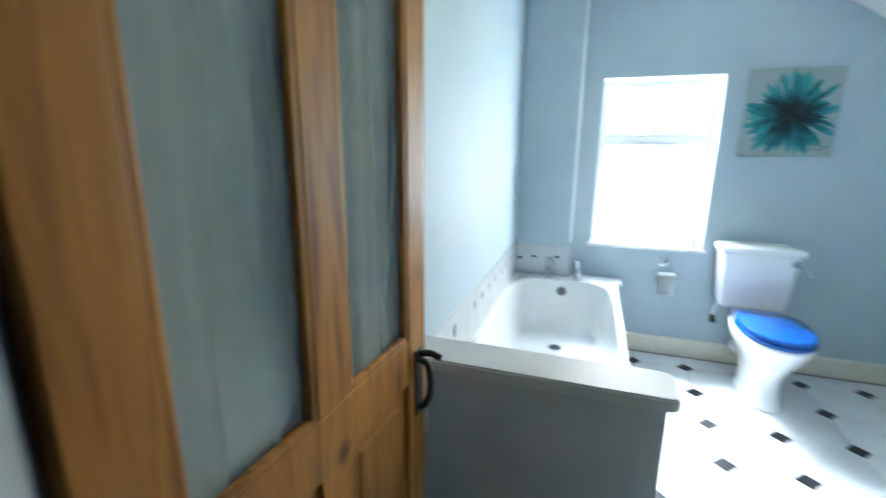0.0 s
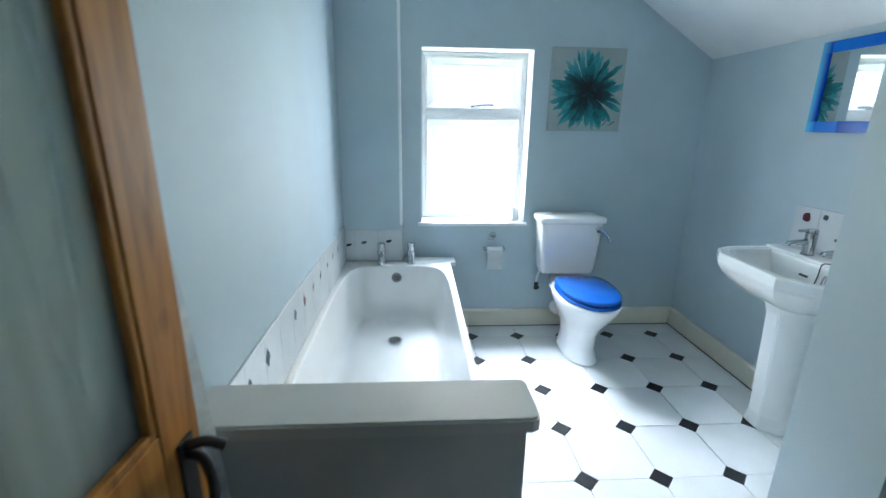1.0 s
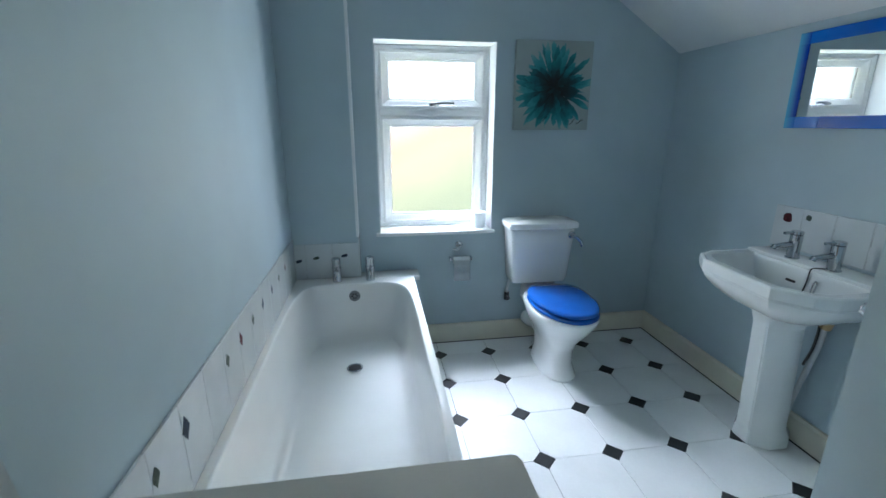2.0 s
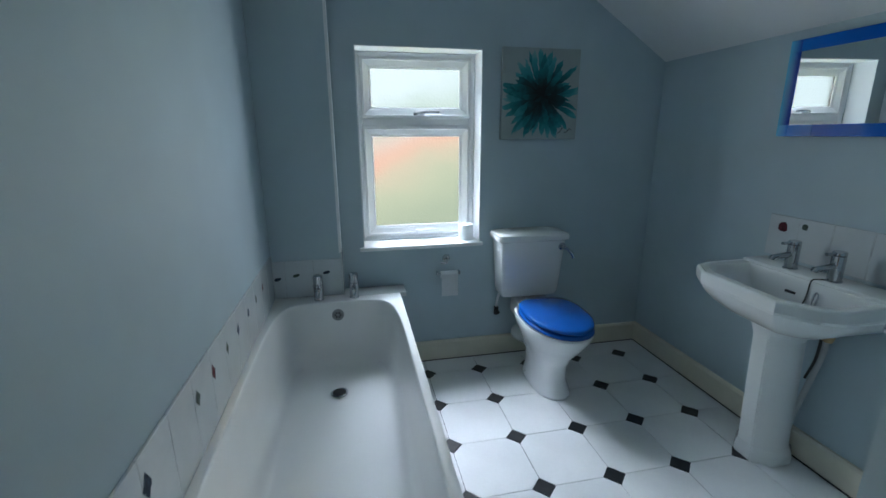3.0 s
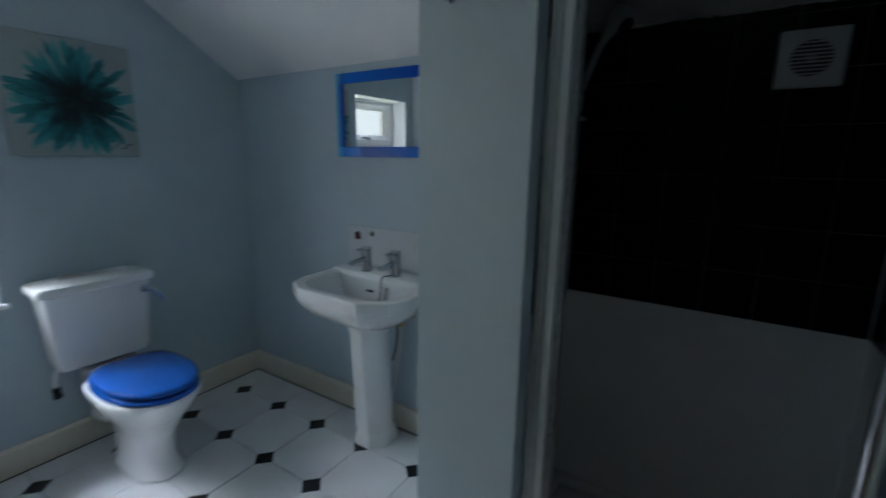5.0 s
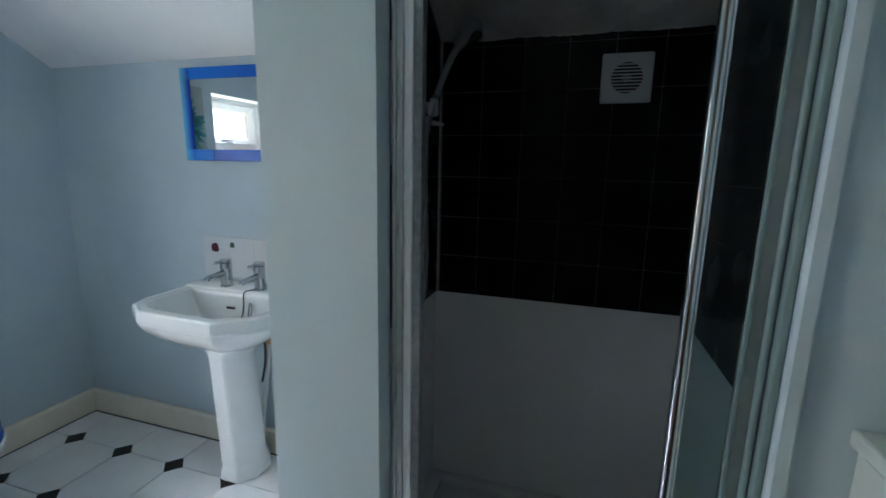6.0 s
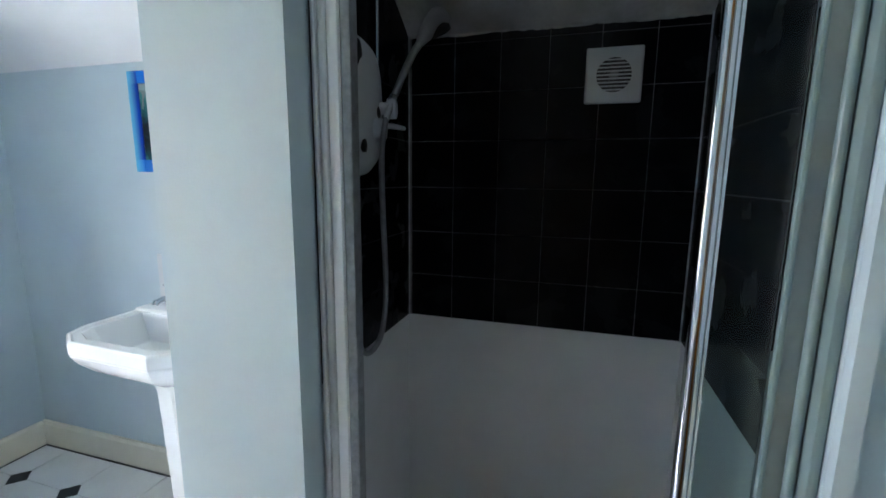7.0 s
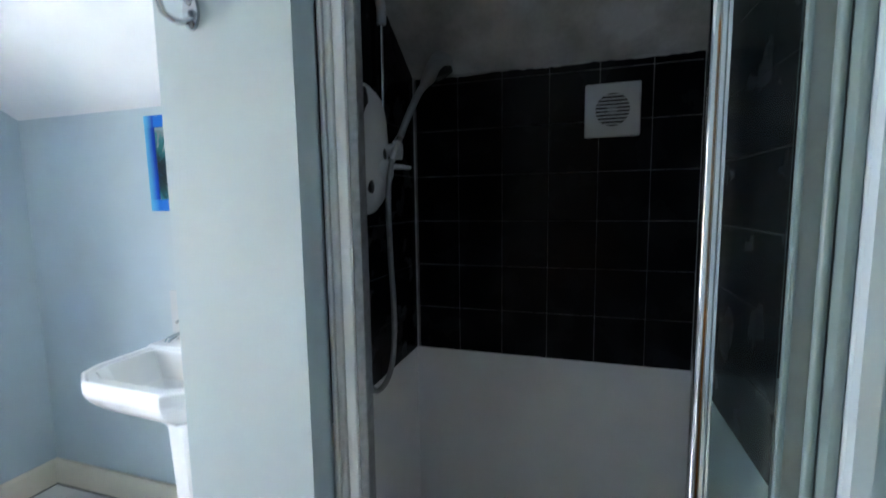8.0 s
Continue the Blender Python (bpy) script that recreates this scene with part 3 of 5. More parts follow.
def build_ledge():
    w = thing("bath_end_wall", "low boxed wall with a white ledge at the bath foot", "boxed ledge", (0.35, -0.22, 0))
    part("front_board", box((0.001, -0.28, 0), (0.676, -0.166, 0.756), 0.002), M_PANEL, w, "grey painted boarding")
    bm = bmesh.new()
    poly = [(0.001, -0.30), (0.682, -0.30), (0.694, -0.295), (0.70, -0.283), (0.70, -0.170), (0.694, -0.158), (0.682, -0.154), (0.001, -0.154)]
    prism(bm, poly, "z", 0.757, 0.792)
    bmesh.ops.bevel(bm, geom=[e for e in bm.edges if abs(e.verts[0].co.z - e.verts[1].co.z) < 1e-4], offset=0.005, segments=2, affect="EDGES")
    part("ledge_top", bm, M_LEDGE, w, "worn white laminate top")


def motif(root, centre, normal_axis, size, mat, turn):
    """A small painted leaf on a tile, a thin many-sided chip."""
    bm = bmesh.new()
    rnd = random.Random(int(centre[1] * 1000 + centre[0] * 77))
    pts = []
    flat = normal_axis == "x+"
    for k in range(12):
        a = 2 * math.pi * k / 12
        c, n = abs(math.cos(a)), abs(math.sin(a))
        r = size * (0.5 / (c / 0.62 + n) if flat else 0.42 / max(c, n)) * (1 + rnd.uniform(-0.12, 0.08))
        pts.append((r * math.cos(a + 0.15 * (turn - 1)), r * math.sin(a + 0.15 * (turn - 1))))
    x, y, z = centre
    if normal_axis == "x+":
        prism(bm, [(y + u, z + v) for u, v in pts], "x", x, x + 0.0006)
    elif normal_axis == "x-":
        prism(bm, [(y + u, z + v) for u, v in pts], "x", x - 0.0006, x)
    else:
        prism(bm, [(x + u * 1.25, z + v * 0.62 + u * 0.25) for u, v in pts], "y", y - 0.0006, y)
    return part("motif", bm, mat, root)


def build_bath_tiles():
    s = thing("bath_splashback", "row of white wall tiles with small motifs above the bath", "tiled splashback", (0.004, 0.7, 0.6))
    zb, zt = 0.507, 0.742
    part("grout", box((0.0003, -0.15, zb), (0.0078, 1.645, zt - 0.002)), M_GROUT, s)
    y, w = 1.638, 0.1485
    while y > -0.14:
        a = max(-0.15, y - w + 0.0015)
        part("tile", box((0.0005, a, zb + 0.003), (0.0085, y, zt), 0.0015, 1), M_WTILE, s)
        y -= w
    for yy, m_, sz, tn in ((0.025, M_MOTIFG, 0.042, 0.4), (0.173, M_MOTIFB, 0.052, 1.1), (0.479, M_MOTIFG, 0.042, 1.9), (0.617, M_MOTIFR, 0.042, 2.2),
                           (0.769, M_MOTIFG, 0.036, 0.9), (0.914, M_MOTIFB, 0.036, 0.3), (1.076, M_MOTIFB, 0.032, 1.2),
                           (1.222, M_MOTIFG, 0.032, 2.0), (1.37, M_MOTIFR, 0.032, 0.2)):
        motif(s, (0.0087, yy, 0.667), "x+", sz * 1.25, m_, tn)
    e = thing("end_splashback", "white tiles with small motifs at the tap end", "tiled splashback", (0.18, 1.64, 0.6))
    part("grout", box((0.009, 1.6372, zb), (0.358, 1.6455, 0.706)), M_GROUT, e)
    for a, b in ((0.0095, 0.066), (0.0685, 0.212), (0.2145, 0.3585)):
        part("tile", box((a, 1.6365, zb + 0.003), (b, 1.6455, 0.709), 0.0015, 1), M_WTILE, e)
    part("edge_tile", box((0.3592, 1.637, zb + 0.003), (0.3665, 1.748, 0.74), 0.002), M_WTILE, e, "white tile edge strip")
    for xx, zz, m_, tn in ((0.03, 0.614, M_MOTIFB, 0.3), (0.124, 0.630, M_MOTIFG, 0.6), (0.28, 0.638, M_MOTIFB, 1.4)):
        motif(e, (xx, 1.6363, zz), "y-", 0.032, m_, tn)


# ---------------------------------------------------------------- toilet
def build_toilet():
    t = thing("toilet", "white ceramic toilet with a closed royal blue lid", "toilet", (1.447, 1.4, 0))
    S, cx = 56, 1.447
    rings = []
    for z, cy, rx, rf, rb in ((0.0, 1.34, 0.098, 0.165, 0.21), (0.012, 1.34, 0.10, 0.17, 0.215), (0.03, 1.34, 0.092, 0.16, 0.21),
                              (0.08, 1.345, 0.082, 0.135, 0.20), (0.16, 1.345, 0.088, 0.13, 0.19), (0.22, 1.335, 0.105, 0.155, 0.20),
                              (0.28, 1.325, 0.135, 0.20, 0.215), (0.33, 1.315, 0.158, 0.235, 0.235), (0.37, 1.312, 0.172, 0.258, 0.25),
                              (0.392, 1.31, 0.176, 0.264, 0.255), (0.402, 1.31, 0.172, 0.26, 0.25)):
        rings.append(oval(cx, cy, z, rx, rf, 2.15, S, rb))
    bm = loft(bmesh.new(), rings)
    add_box(bm, (cx - 0.105, 1.50, 0.30), (cx + 0.105, 1.70, 0.412), 0.02, 3)
    part("pan", bm, M_WHITE, t, "white ceramic pan", True)
    def slab(z0, z1, rx, rf, rb, crown):
        r = [oval(cx, 1.31, z0, rx - 0.007, rf - 0.007, 2.1, S, rb - 0.004), oval(cx, 1.31, z0 + 0.006, rx, rf, 2.1, S, rb),
             oval(cx, 1.31, z1 - 0.012, rx, rf, 2.1, S, rb), oval(cx, 1.31, z1 - 0.006, rx - 0.003, rf - 0.003, 2.1, S, rb - 0.002),
             oval(cx, 1.31, z1 - 0.002, rx - 0.009, rf - 0.009, 2.1, S, rb - 0.006), oval(cx, 1.31, z1 + crown * 0.1, rx - 0.022, rf - 0.022, 2.1, S, rb - 0.016),
             oval(cx, 1.31, z1 + crown * 0.6, rx * 0.7, rf * 0.7, 2.1, S, rb * 0.7), oval(cx, 1.31, z1 + crown, rx * 0.35, rf * 0.35, 2.1, S, rb * 0.35)]
        return loft(bmesh.new(), r)
    part("seat", slab(0.404, 0.4275, 0.169, 0.276, 0.19, 0.0), M_SEAT, t, "royal blue gloss seat ring", True)
    part("seat_lid", slab(0.4315, 0.4565, 0.166, 0.272, 0.195, 0.006), M_SEAT, t, "royal blue gloss lid, closed", True)
    for dx in (-0.075, 0.075):
        part("hinge", lathe(bmesh.new(), (cx + dx - 0.022, 1.512, 0.432), (1, 0, 0), [(0, 0), (0, 0.011), (0.044, 0.011), (0.044, 0)], 12), M_CHROME, t, "chrome seat hinge", True)
    # cistern
    def cring(x0, x1, y0, y1, z):
        return oval((x0 + x1) / 2, (y0 + y1) / 2, z, (x1 - x0) / 2, (y1 - y0) / 2, 9, S)
    bm = loft(bmesh.new(), [cring(1.285, 1.570, 1.61, 1.745, 0.425), cring(1.262, 1.592, 1.59, 1.747, 0.432), cring(1.253, 1.602, 1.58, 1.748, 0.46),
                            cring(1.237, 1.620, 1.567, 1.748, 0.69), cring(1.232, 1.625, 1.563, 1.748, 0.763)])
    c = part("cistern", bm, M_WHITE, t, "white ceramic cistern", True)
    bm = loft(bmesh.new(), [cring(1.224, 1.633, 1.552, 1.7485, 0.765), cring(1.215, 1.641, 1.546, 1.749, 0.77), cring(1.213, 1.643, 1.545, 1.749, 0.790),
                            cring(1.219, 1.637, 1.551, 1.749, 0.802), cring(1.234, 1.622, 1.566, 1.748, 0.807), cring(1.31, 1.55, 1.61, 1.74, 0.811)])
    part("cistern_lid", bm, M_WHITE, t, "white ceramic cistern lid", True)
    bm = lathe(bmesh.new(), (1.596, 1.566, 0.728), (0, -1, 0), [(0, 0), (0, 0.022), (0.01, 0.021), (0.016, 0.013), (0.03, 0.013), (0.03, 0)], 16)
    tube(bm, [(1.594, 1.538, 0.728), (1.614, 1.532, 0.721), (1.640, 1.528, 0.693), (1.650, 1.528, 0.668)], 0.008, 10, [0.008, 0.009, 0.0105, 0.012])
    part("flush_lever", bm, M_CHROME, c, "chrome flush lever", True)
    # floor screws' caps
    for dx in (-0.085, 0.085):
        part("screw_cap", lathe(bmesh.new(), (cx + dx * 1.02, 1.45, 0.02), (dx, 0, 0.03), [(0, 0), (0, 0.011), (0.008, 0.009), (0.01, 0)], 12), M_WHITE, t, "", True)
    p = thing("supply_pipe", "thin white water pipe with a black valve", "pipe", (1.27, 1.72, 0.2))
    part("pipe", tube(bmesh.new(), curve_pts([(1.266, 1.748, 0.30), (1.266, 1.735, 0.305), (1.266, 1.724, 0.325), (1.268, 1.722, 0.36), (1.285, 1.71, 0.438)], 5), 0.008, 10), M_PVC, p, "", True)
    v = lathe(bmesh.new(), (1.266, 1.722, 0.275), (0, 0, 1), [(0, 0), (0, 0.014), (0.05, 0.014), (0.05, 0)], 12)
    lathe(v, (1.266, 1.712, 0.30), (0, -1, 0), [(0, 0), (0, 0.009), (0.022, 0.011), (0.03, 0.011), (0.03, 0)], 12)
    part("valve", v, M_DARK, p, "black isolating valve", True)
    s = bmesh.new()
    tube(s, curve_pts([(1.43, 1.52, 0.17), (1.43, 1.60, 0.17), (1.42, 1.68, 0.15), (1.42, 1.728, 0.14)], 5), 0.05, 20)
    soil = thing("soil_pipe", "white soil pipe from toilet pan to wall", "pipe", (1.43, 1.65, 0.1))
    part("elbow", s, M_WHITE, soil, "", True)


def build_paper():
    h = thing("toilet_roll_holder", "chrome holder with the end of a white paper roll", "toilet roll holder", (0.965, 1.74, 0.55))
    for xa in (0.895, 1.025):
        part("bracket", box((xa, 1.712, 0.550), (xa + 0.010, 1.7495, 0.572), 0.002), M_CHROME, h)
    part("bar", lathe(bmesh.new(), (0.905, 1.717, 0.558), (1, 0, 0), [(0, 0), (0, 0.005), (0.12, 0.005), (0.12, 0)], 10), M_CHROME, h, "", True)
    bm = bmesh.new()
    lathe(bm, (0.918, 1.717, 0.556), (1, 0, 0), [(0, 0.006), (0, 0.021), (0.1, 0.021), (0.1, 0.006)], 20)
    p = part("paper_roll", bm, M_PAPER, h, "nearly used white paper roll", True)
    bm = bmesh.new()
    rows = []
    for k in range(9):
        z = 0.556 - 0.016 * k
        rows.append([(0.919, 1.6955 - 0.0015 * math.sin(k), z), (1.017, 1.6955 - 0.0018 * math.sin(k + 0.6), z)])
    vs = [[bm.verts.new(q) for q in r] for r in rows]
    for a, b in zip(vs, vs[1:]):
        bm.faces.new((a[0], a[1], b[1], b[0]))
    bmesh.ops.solidify(bm, geom=bm.faces[:], thickness=0.0012)
    part("loose_sheet", bm, M_PAPER, p, "hanging sheet of paper", True)
    k = thing("wall_hook", "small chrome wall hook under the window", "hook", (0.95, 1.745, 0.64))
    part("plate", lathe(bmesh.new(), (0.957, 1.7495, 0.645), (0, -1, 0), [(0, 0), (0, 0.024), (0.006, 0.022), (0.010, 0.013), (0.024, 0.010), (0.024, 0)], 16), M_CHROME, k, "", True)
    bm = tube(bmesh.new(), curve_pts([(0.957, 1.73, 0.645), (0.955, 1.712, 0.632), (0.94, 1.705, 0.627), (0.915, 1.705, 0.63)], 5), 0.007, 10)
    lathe(bm, (0.957, 1.728, 0.648), (0.2, -1, 0.6), [(0, 0), (0, 0.006), (0.02, 0.006), (0.026, 0.01), (0.032, 0.006), (0.032, 0)], 12)
    part("hook_arm", bm, M_CHROME, k, "", True)
    r = thing("toilet_roll", "full white toilet roll standing on the window sill", "toilet roll", (1.095, 1.79, 0.7365))
    bm = lathe(bmesh.new(), (1.095, 1.825, 0.7367), (0, 0, 1), [(0.0, 0.02), (0.0, 0.042), (0.003, 0.044), (0.089, 0.044), (0.092, 0.042), (0.092, 0.021), (0.004, 0.02)], 28)
    part("paper", bm, M_PAPER, r, "", True)


def build_canvas():
    x0, x1, z0, z1 = 1.262, 1.714, 1.320, 1.798
    c = thing("canvas_picture", "square canvas print of a teal flower on grey", "picture", ((x0 + x1) / 2, 1.735, z0))
    part("canvas", box((x0, 1.724, z0), (x1, 1.7495, z1), 0.004), M_CANVAS, c, "pale grey-green canvas")
    bm = bmesh.new()
    rnd = random.Random(5)
    fx, fz = 1.487, 1.548
    k = 0
    for layer, (count, r0, r1, wdt) in enumerate(((23, 0.205, 0.268, 0.024), (19, 0.17, 0.25, 0.024), (21, 0.13, 0.215, 0.026), (13, 0.07, 0.13, 0.02), (9, 0.04, 0.07, 0.016))):
        for i in range(count):
            a = 2 * math.pi * (i + 0.5 * (layer % 2)) / count + rnd.uniform(-0.14, 0.14)
            L = rnd.uniform(r0, r1)
            w = wdt * rnd.uniform(0.75, 1.15)
            bend = rnd.uniform(-0.03, 0.03)
            nick = rnd.uniform(0.9, 1.0)
            left, right = [], []
            for s in range(13):
                t = s / 12
                half = max(0.0005, w * (0.15 + 0.85 * t ** 0.7) * math.sqrt(max(0, 1 - t ** 4)))
                u, v = L * t, bend * t * t
                for side, lst in ((1, left), (-1, right)):
                    lst.append((u * (nick if side > 0 and s > 9 else 1) + rnd.uniform(-0.004, 0.004), v + side * half * rnd.uniform(0.7, 1.15)))
            poly = left + right[::-1]
            k += 1
            ca, sa = math.cos(a), math.sin(a)
            # kept inside the canvas
            pts = []
            for u, v in poly:
                px, pz = fx + u * ca - v * sa, fz + u * sa + v * ca
                pts.append((min(max(px, x0 + 0.004), x1 - 0.004) - fx, min(max(pz, z0 + 0.004), z1 - 0.004) - fz))
            vs = [bm.verts.new((p[0], -0.00012 * k, p[1])) for p in pts]
            bm.faces.new(vs)
    me = to_mesh("flower_print", bm, M_PETAL)
    ob = new("flower_print", me)
    ob.parent = c
    ob.matrix_parent_inverse = c.matrix_basis.inverted()
    ob.location = (fx, 1.7236, fz)
    tagged(ob, "teal petals darkening to a black centre")
    bm = bmesh.new()
    tube(bm, curve_pts([(1.640, 1.7232, 1.358), (1.655, 1.7232, 1.36), (1.672, 1.7232, 1.378), (1.682, 1.7232, 1.372)], 5), 0.0022, 6)
    tube(bm, curve_pts([(1.60, 1.7232, 1.352), (1.613, 1.7232, 1.362), (1.63, 1.7232, 1.385)], 5), 0.0022, 6)
    part("scribble", bm, M_DARK, c, "thin dark painted curls")


# ---------------------------------------------------------------- basin
RIM = ((2.259, 0.298), (1.935, 0.290), (1.868, 0.258), (1.814, 0.172), (1.800, -0.165), (1.872, -0.262), (1.935, -0.295), (2.259, -0.305))
WELL = ((2.122, 0.244), (1.945, 0.250), (1.892, 0.226), (1.856, 0.150), (1.846, -0.146), (1.900, -0.224), (1.95, -0.250), (2.122, -0.250))


def basin_ring(z, grow, plan=RIM, back=None, cx=2.06):
    """Eight-sided plan drawn in or out; the back edge keeps to its line."""
    yc, out = 0.61, []
    for x, y in plan:
        gx = back if back is not None and x == plan[0][0] else cx + (x - cx) * grow
        out.append(Vector((gx, yc + y * grow, z)))
    dense = []
    for i, p in enumerate(out):
        q = out[(i + 1) % len(out)]
        for k in range(4):
            dense.append(p.lerp(q, k / 4))
    return dense


def build_basin():
    b = thing("pedestal_basin", "white ceramic basin on an octagonal pedestal", "basin", (2.1, 0.61, 0))
    W = XR - 0.006
    outer = [basin_ring(0.632, 0.42, RIM, W - 0.08), basin_ring(0.655, 0.60, RIM, W - 0.02), basin_ring(0.695, 0.80, RIM, W), basin_ring(0.732, 0.935, RIM, W),
             basin_ring(0.752, 0.975, RIM, W), basin_ring(0.758, 0.99, RIM, W), basin_ring(0.764, 0.992, RIM, W), basin_ring(0.768, 1.0, RIM, W), basin_ring(0.797, 1.004, RIM, W),
             basin_ring(0.804, 0.999, RIM, W), basin_ring(0.809, 0.985, RIM, W), basin_ring(0.810, 0.965, RIM, W), basin_ring(0.8065, 0.945, RIM, W - 0.02)]
    bowl = [basin_ring(0.8055, 1.0, WELL), basin_ring(0.801, 0.985, WELL, 2.119), basin_ring(0.79, 0.972, WELL, 2.117), basin_ring(0.745, 0.90, WELL, 2.112),
            basin_ring(0.705, 0.78, WELL, 2.10, 2.0), basin_ring(0.688, 0.58, WELL, 2.07, 2.0), basin_ring(0.682, 0.3, WELL, None, 2.0), basin_ring(0.680, 0.06, WELL, None, 2.0)]
    body = loft(bmesh.new(), outer + bowl)
    bo = part("bowl", body, M_WHITE, b, "white ceramic bowl with chamfered rim", True)
    bo.data.set_sharp_from_angle(angle=radians(24))
    bm = box((2.128, 0.322, 0.799), (XR - 0.0062, 0.902, 0.8175), 0.007, 3)
    part("tap_shelf", bm, M_WHITE, b, "raised ceramic back shelf", True)
    def octo(cx, cy, z, rx, ry):
        pts = []
        for u, v in ((1, .42), (.42, 1), (-.42, 1), (-1, .42), (-1, -.42), (-.42, -1), (.42, -1), (1, -.42)):
            pts.append(Vector((cx + u * rx, cy + v * ry, z)))
        return pts
    ped = loft(bmesh.new(), [octo(2.135, 0.648, 0.0, 0.106, 0.094), octo(2.135, 0.648, 0.045, 0.105, 0.093), octo(2.132, 0.649, 0.06, 0.096, 0.085),
                             octo(2.13, 0.65, 0.075, 0.093, 0.081), octo(2.105, 0.652, 0.56, 0.090, 0.080), octo(2.10, 0.65, 0.60, 0.098, 0.092), octo(2.09, 0.635, 0.655, 0.115, 0.125)])
    bmesh.ops.bevel(ped, geom=[e for e in ped.edges], offset=0.004, segments=2, affect="EDGES")
    part("pedestal", ped, M_WHITE, b, "white octagonal ceramic pedestal", True)
    for y in (0.714, 0.546):
        x, z = 2.166, 0.8182
        t = part("tap", lathe(bmesh.new(), (x, y, z), (0, 0, 1), [(0, 0), (0, 0.026), (0.004, 0.026), (0.006, 0.0225), (0.098, 0.0225), (0.10, 0.0195),
                                                             (0.102, 0.0225), (0.112, 0.0225), (0.115, 0.020), (0.115, 0)], 24), M_CHROME, b, "chrome mono basin tap", True)
        part("spout", tube(bmesh.new(), [(x - 0.012, y, z + 0.06), (x - 0.07, y, z + 0.056), (x - 0.098, y, z + 0.052), (x - 0.10, y, z + 0.045)], 0.0115, 14), M_CHROME, t, "", True)
        part("lever", tube(bmesh.new(), [(x - 0.01, y, z + 0.107), (x - 0.05, y, z + 0.108), (x - 0.062, y, z + 0.108)], 0.006, 10), M_CHROME, t, "", True)
    part("overflow_slot", box((2.106, 0.630, 0.740), (2.116, 0.670, 0.7495), 0.002), M_DARK, b, "dark overflow slot")
    ch = part("plug_chain", tube(bmesh.new(), curve_pts([(2.155, 0.56, 0.8195), (2.13, 0.572, 0.8205), (2.112, 0.582, 0.812), (2.109, 0.585, 0.76), (2.098, 0.588, 0.715), (2.06, 0.59, 0.69)], 6), 0.0025, 8), M_DARK, b, "dark bead chain", True)
    lp = bmesh.new()
    tube(lp, curve_pts([(2.094, 0.556, 0.70), (2.106, 0.556, 0.76), (2.108, 0.55, 0.775), (2.106, 0.543, 0.76), (2.092, 0.543, 0.70)], 5), 0.003, 8)
    part("chain_loop", lp, M_CHROME, ch, "chrome chain loop", True)
    p = thing("waste_pipe", "dark supply hose and white waste pipe behind pedestal", "pipe", (2.2, 0.55, 0))
    part("hose", tube(bmesh.new(), curve_pts([(2.165, 0.56, 0.668), (2.17, 0.545, 0.60), (2.172, 0.548, 0.5), (2.178, 0.575, 0.4)], 6), 0.005, 10), M_DARK, p, "dark flexible hose", True)
    part("pipe", tube(bmesh.new(), curve_pts([(2.18, 0.55, 0.66), (2.185, 0.535, 0.56), (2.188, 0.556, 0.42), (2.195, 0.60, 0.2), (2.20, 0.62, 0.0)], 6), 0.011, 12), M_PANEL, p, "grey-white waste pipe", True)
    part("pipe_joint", lathe(bmesh.new(), (2.183, 0.533, 0.585), (0, -0.3, 1), [(0, 0), (0, 0.02), (0.035, 0.02), (0.035, 0)], 14), M_BRASS, p, "brass pipe joint", True)
    s = thing("basin_splashback", "white tiles with tiny motifs behind the basin", "tiled splashback", (XR - 0.004, 0.6, 0.85))
    part("grout", box((XR - 0.009, 0.372, 0.829), (XR - 0.0003, 0.914, 1.004)), M_GROUT, s)
    for i, (a, b_) in enumerate(((0.785, 0.916), (0.649, 0.782), (0.510, 0.646), (0.371, 0.507))):
        part("tile", box((XR - 0.010, a, 0.8275), (XR - 0.0005, b_, 1.006), 0.002, 1), M_WTILE, s)
    motif(s, (XR - 0.0102, 0.851, 0.958), "x-", 0.046, M_MOTIFR, 0.6)
    motif(s, (XR - 0.0102, 0.757, 0.974), "x-", 0.028, M_MOTIFG, 1.2)
    motif(s, (XR - 0.0102, 0.436, 0.955), "x-", 0.036, M_MOTIFG, 0.1)
    # chrome peg on the partition
    k = thing("towel_peg", "short chrome peg with a round end on the wall", "towel peg", (1.63, -0.1, 0.92))
    bm = lathe(bmesh.new(), (1.612, -0.1178, 0.926), (0, 1, 0), [(0, 0), (0, 0.024), (0.006, 0.023), (0.01, 0.010), (0.115, 0.009), (0.12, 0.016), (0.132, 0.020), (0.144, 0.016), (0.15, 0)], 18)
    part("peg", bm, M_CHROME, k, "", True)


